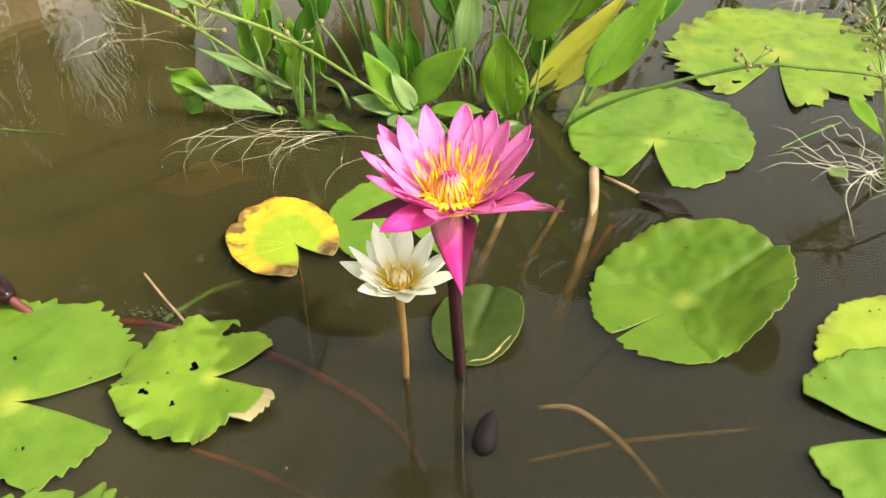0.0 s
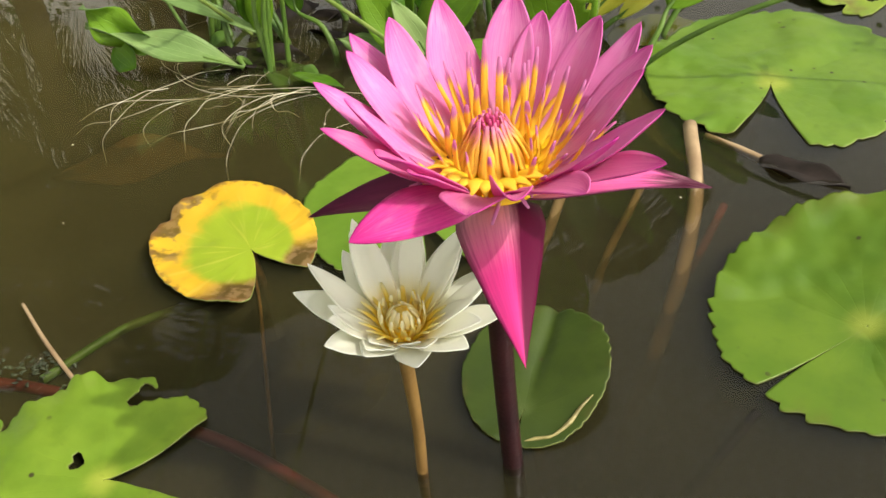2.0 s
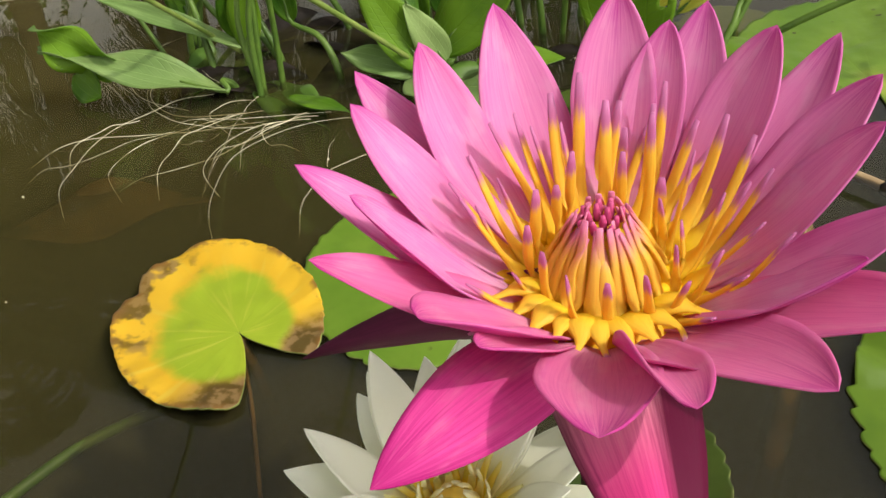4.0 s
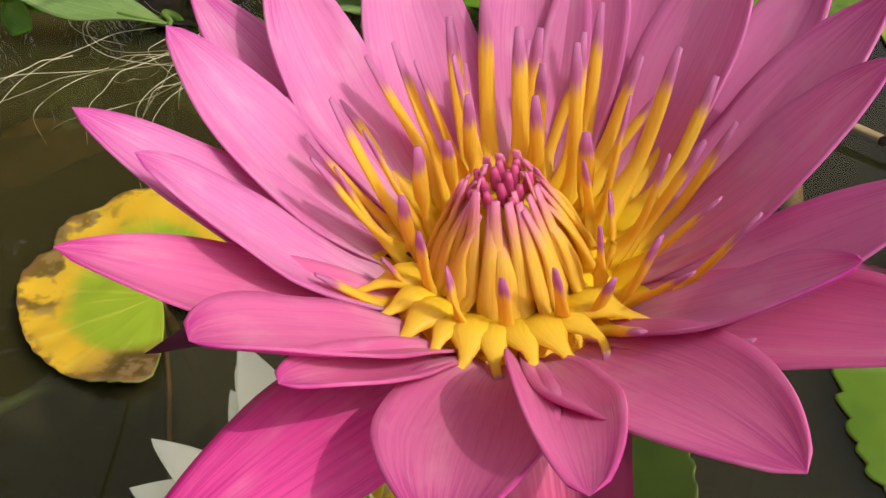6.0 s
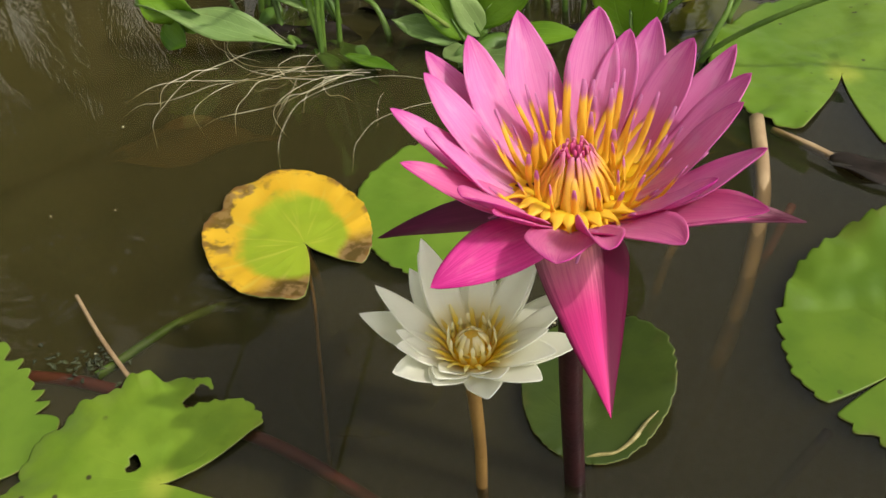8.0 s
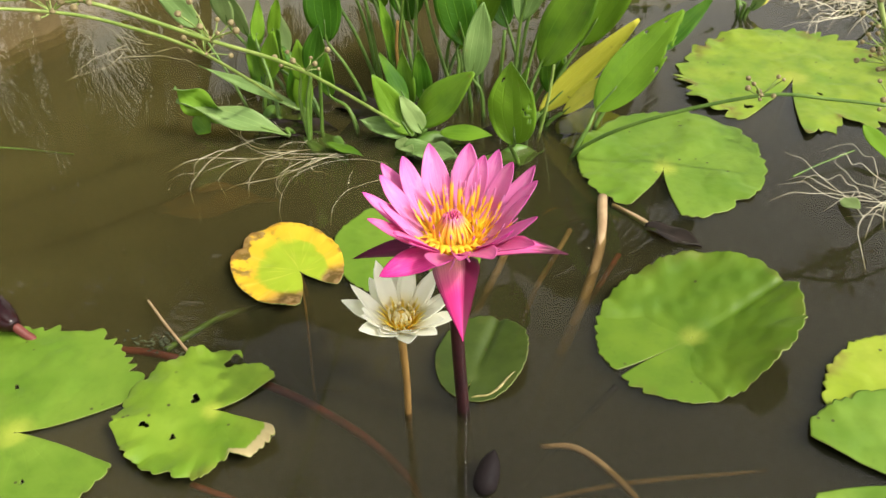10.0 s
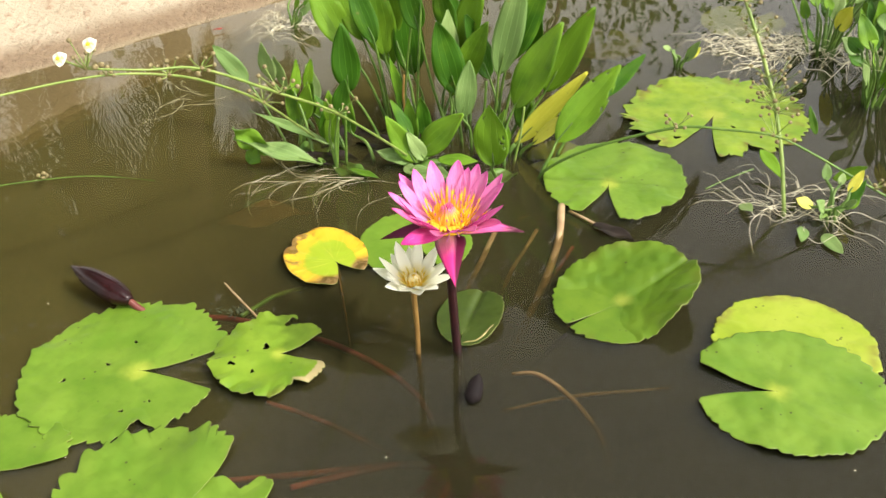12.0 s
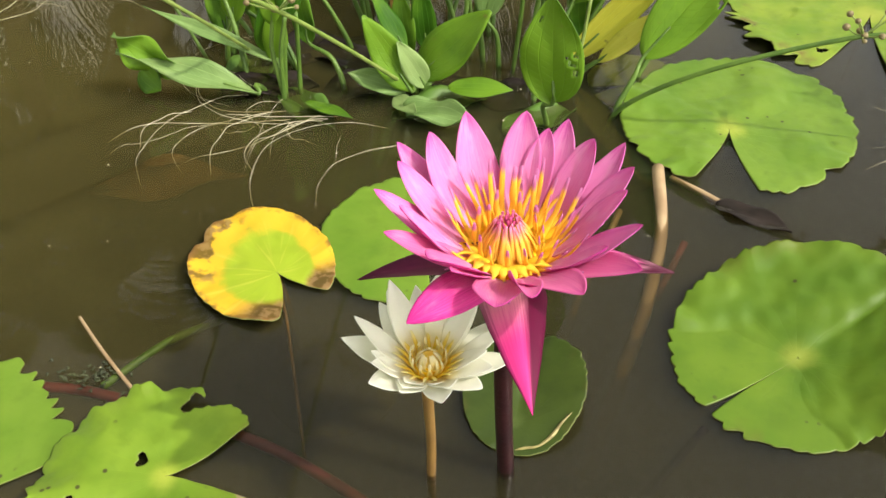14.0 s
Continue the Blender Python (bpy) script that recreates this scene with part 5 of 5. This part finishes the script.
sunken("sunken_stalk", [(-0.225, 0.138, -0.030), (-0.258, 0.085, -0.009), (-0.286, 0.026, -0.002)], [0.0030, 0.0030], "stem_green", "green stalk just under the water")
sunken("sunken_stalk", [(-0.193, 0.142, -0.002), (-0.178, 0.112, -0.004), (-0.160, 0.07, -0.006), (-0.130, -0.002, -0.016)], [0.0011, 0.0011], "stem_olive", "thin tan stalk under the yellow pad")
sunken("sunken_stalk", [(0.105, 0.335, -0.003), (0.135, 0.312, -0.002), (0.165, 0.288, -0.004)], [0.0028, 0.0034], "stem_tan", "tan dead stalk at the water surface")
# near-black tube for the dark band in the water by the round pad
sunken("sunken_stalk", [(0.13, 0.06, -0.006), (0.10, 0.02, -0.02), (0.06, -0.03, -0.05)], [0.003, 0.003], "bud_black", "dark strip under the water")


def litter(name, at, size, turn, hue, label, z=-0.004, seed=1):
    root = thing(name, at, label, "dead leaf")
    a = radians(turn)
    d = Vector((math.cos(a), math.sin(a), 0))
    b = Vector((at[0], at[1], z)) - d * size * 0.5
    blade("leaf_blade", b, b + d * size, size * (0.46 if name == "sunken_leaf" else 0.36), (0, -0.15, 1), [M[hue], M[hue]], root, 0.08, 0.25, 0.12, seed)
    settle(root)
    return root


litter("dead_leaf", (0.172, 0.285, 0), 0.066, -25, "black", "blackened dead leaf at the water surface", -0.001, 2)
litter("dead_leaf", (-0.36, 0.30, 0), 0.15, 20, "stem_tan", "brown dead leaf under the water", -0.036, 3)
litter("dead_leaf", (-0.185, 0.545, 0), 0.05, 60, "dead", "orange dead leaf among the stems", 0.03, 4)
litter("dead_leaf", (0.06, 0.36, 0), 0.09, 35, "dead", "brown dead leaf under the water", -0.042, 5)
# sunken leaves; the black ones also stand in for the clump's dark reflection
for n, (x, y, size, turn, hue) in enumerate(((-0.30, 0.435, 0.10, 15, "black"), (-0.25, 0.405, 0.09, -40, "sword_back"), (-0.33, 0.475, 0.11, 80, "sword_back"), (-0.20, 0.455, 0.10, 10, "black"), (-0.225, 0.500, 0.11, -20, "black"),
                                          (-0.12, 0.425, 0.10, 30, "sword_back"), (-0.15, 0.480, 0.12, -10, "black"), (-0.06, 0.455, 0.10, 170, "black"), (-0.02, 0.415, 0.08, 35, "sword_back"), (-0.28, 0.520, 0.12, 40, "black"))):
    litter("sunken_leaf", (x, y, 0), size, turn, hue, "sunken leaf, black to darken the water among the sword stems" if hue == "black" else "dull green leaf sunk among the sword stems", -0.007 - 0.002 * (n % 4), 20 + n)
litter("dead_leaf", (-0.70, 0.93, 0), 0.022, 30, "stem_red", "small red leaf at the bank", 0.006, 6)


def weed(at, n, seed, spread=(0.012, 0.007)):
    rng = random.Random(seed)
    data = []
    for _ in range(n):
        x, y, a = at[0] + rng.gauss(0, spread[0]), at[1] + rng.gauss(0, spread[1]), rng.uniform(0, 6.28)
        pts = [(x + 0.002 * k * math.cos(a + 0.5 * k), y + 0.002 * k * math.sin(a + 0.5 * k), 0.0005 + rng.uniform(0, 0.0025)) for k in range(3)]
        data.append(tube_data(smooth_line(pts, 7), [0.0003, 0.0014, 0.0004], 5, 0.5))
    return tagged(mesh_of("pond_weed", data, [M["moss"]]), "clump of dark pond weed by a pad", "pond weed", kind="stuff")


weed((-0.29, 0.034), 34, 3)
weed((-0.318, 0.030), 12, 4)
weed((0.62, 0.90), 160, 5, (0.045, 0.03))
weed((0.45, 0.365), 60, 6, (0.03, 0.02))
weed((0.575, 0.76), 120, 7, (0.03, 0.025))


# ---- rolled rim of the half drowned pad, drops ----
sunken("rolled_leaf_rim", [(0.008, 0.016, 0.0015), (0.014, 0.018, 0.0025), (0.023, 0.0205, 0.0035), (0.031, 0.0285, 0.0060), (0.036, 0.0370, 0.0090), (0.042, 0.0445, 0.0120)], [0.0004, 0.0011, 0.0008, 0.0014, 0.0010, 0.0003], "rim_dry", "pale rolled rim of the half drowned pad", "leaf rim")


# ---- trees round the pond: some mirrored in the water, some added unseen to block sky ----
def frond(root, at, heading, length, rise, rng):
    """A palm frond: a bowed rib with hanging leaflets on both sides."""
    a = radians(heading)
    d = Vector((math.cos(a), math.sin(a), 0))
    n = 62
    line = smooth_line([Vector(at), Vector(at) + d * length * 0.4 + Vector((0, 0, rise)), Vector(at) + d * length * 0.8 + Vector((0, 0, rise * 0.3)), Vector(at) + d * length * 0.97 + Vector((0, 0, -rise * 0.9))], n)
    pieces = [tube_data(line, [0.05, 0.02], 5)]
    side = Vector((-d.y, d.x, 0))
    for i in range(6, n):
        for s in (-1, 1):
            p = Vector(line[i])
            l = 1.05 * math.sin(math.pi * (i + 4) / (n + 6)) ** 0.7 + 0.10
            q = p + side * s * l * 0.50 + d * l * 0.40 + Vector((0, 0, -l * rng.uniform(0.50, 0.72)))
            m = (p + q) * 0.5 + Vector((0, 0, 0.08))
            w = d * 0.030
            v = [tuple(p - w), tuple(p + w), tuple(m + w), tuple(m - w), tuple(q)]
            pieces.append((v, [(0, 1, 2, 3), (3, 2, 4)], [(0, 0), (1, 0), (1, 0.5), (0, 0.5), (0.5, 1)]))
    mesh_of("frond", pieces, [M["frond"]], root)


def palm(x, y, h, seed):
    rng = random.Random(seed)
    root = thing("palm_tree", (x, y, 0.1), "tall palm tree with drooping feathery fronds", "palm tree", "palms round the pond")
    tube("trunk", [(x, y, 0.05), (x + 0.2, y, h * 0.5), (x, y + 0.1, h)], [0.20, 0.15, 0.13], M["trunk"], root, steps=20, sides=10)
    for i in range(15):
        frond(root, (x, y + 0.1, h), 24 * i + rng.uniform(-10, 10), rng.uniform(3.0, 3.9), rng.uniform(0.2, 1.3), rng)
    settle(root)


def leafy_tree(x, y, h, spread, seed, n=2600):
    rng = random.Random(seed)
    root = thing("tree", (x, y, 0.1), "dark leafy tree with an uneven crown, out of view, shaping reflections and sky light", "tree", "trees round the pond")
    tube("trunk", [(x, y, 0.05), (x + 0.1, y, h * 0.3), (x - 0.05, y, h * 0.6)], [0.16, 0.12, 0.07], M["trunk"], root, steps=14, sides=9)
    clumps = []
    for i in range(9):
        a, r = rng.uniform(0, 6.28), spread * rng.uniform(0.25, 0.8)
        end = (x + r * math.cos(a), y + r * math.sin(a), h * rng.uniform(0.5, 0.95))
        tube("limb", [(x, y, h * 0.38), ((x + end[0]) / 2, (y + end[1]) / 2, h * 0.55), end], [0.06, 0.02], M["trunk"], root, steps=8, sides=6)
        clumps.append(end)
    v, f = [], []
    for _ in range(n):
        c = clumps[rng.randrange(9)]
        p = Vector((c[0] + rng.gauss(0, spread * 0.26), c[1] + rng.gauss(0, spread * 0.26), c[2] + rng.gauss(0, h * 0.12)))
        u = Vector((rng.uniform(-1, 1), rng.uniform(-1, 1), rng.uniform(-1, 0.4))).normalized() * rng.uniform(0.07, 0.13)
        w = u.cross(Vector((rng.uniform(-1, 1), rng.uniform(-1, 1), 1))).normalized() * u.length * 0.35
        o = len(v)
        v += [tuple(p), tuple(p + u * 0.5 + w), tuple(p + u), tuple(p + u * 0.5 - w)]
        f.append((o, o + 1, o + 2, o + 3))
    mesh_of("crown", [(v, f, [(0, 0)] * len(v))], [M["sword_back"]], root)
    settle(root)


palm(-4.9, 7.8, 5.5, 1)
palm(-7.6, 6.6, 5.8, 2)
palm(-2.6, 9.4, 6.0, 3)
palm(-6.2, 7.5, 5.2, 4)
leafy_tree(-9.5, 11.5, 5.2, 2.6, 6, 5200)
leafy_tree(-11.0, 6.4, 5.6, 2.4, 5, 5200)
leafy_tree(-0.2, 9.4, 3.9, 1.8, 7)
leafy_tree(3.4, 8.6, 3.7, 1.8, 8)
# unseen trees behind and left of the camera, added to cut sky fill
leafy_tree(-3.6, -2.6, 6.2, 2.3, 31, 6000)
leafy_tree(-0.2, -5.0, 7.2, 2.6, 32, 6000)
leafy_tree(3.2, -4.6, 6.0, 2.4, 33, 6000)
leafy_tree(-6.0, 1.2, 6.4, 2.4, 34, 6000)


# ---- flecks on the water ----
def flecks(n, seed):
    rng = random.Random(seed)
    data = [blob_data((rng.uniform(-0.7, 0.6), rng.uniform(-0.25, 0.75), 0.0006), rng.uniform(0.0004, 0.0010), (1.2, 0.9, 0.5), 4, 6) for _ in range(n)]
    return tagged(mesh_of("floating_flecks", data, [M["root"]]), "pale flecks drifting on the water", "flecks", kind="stuff")


flecks(60, 8)
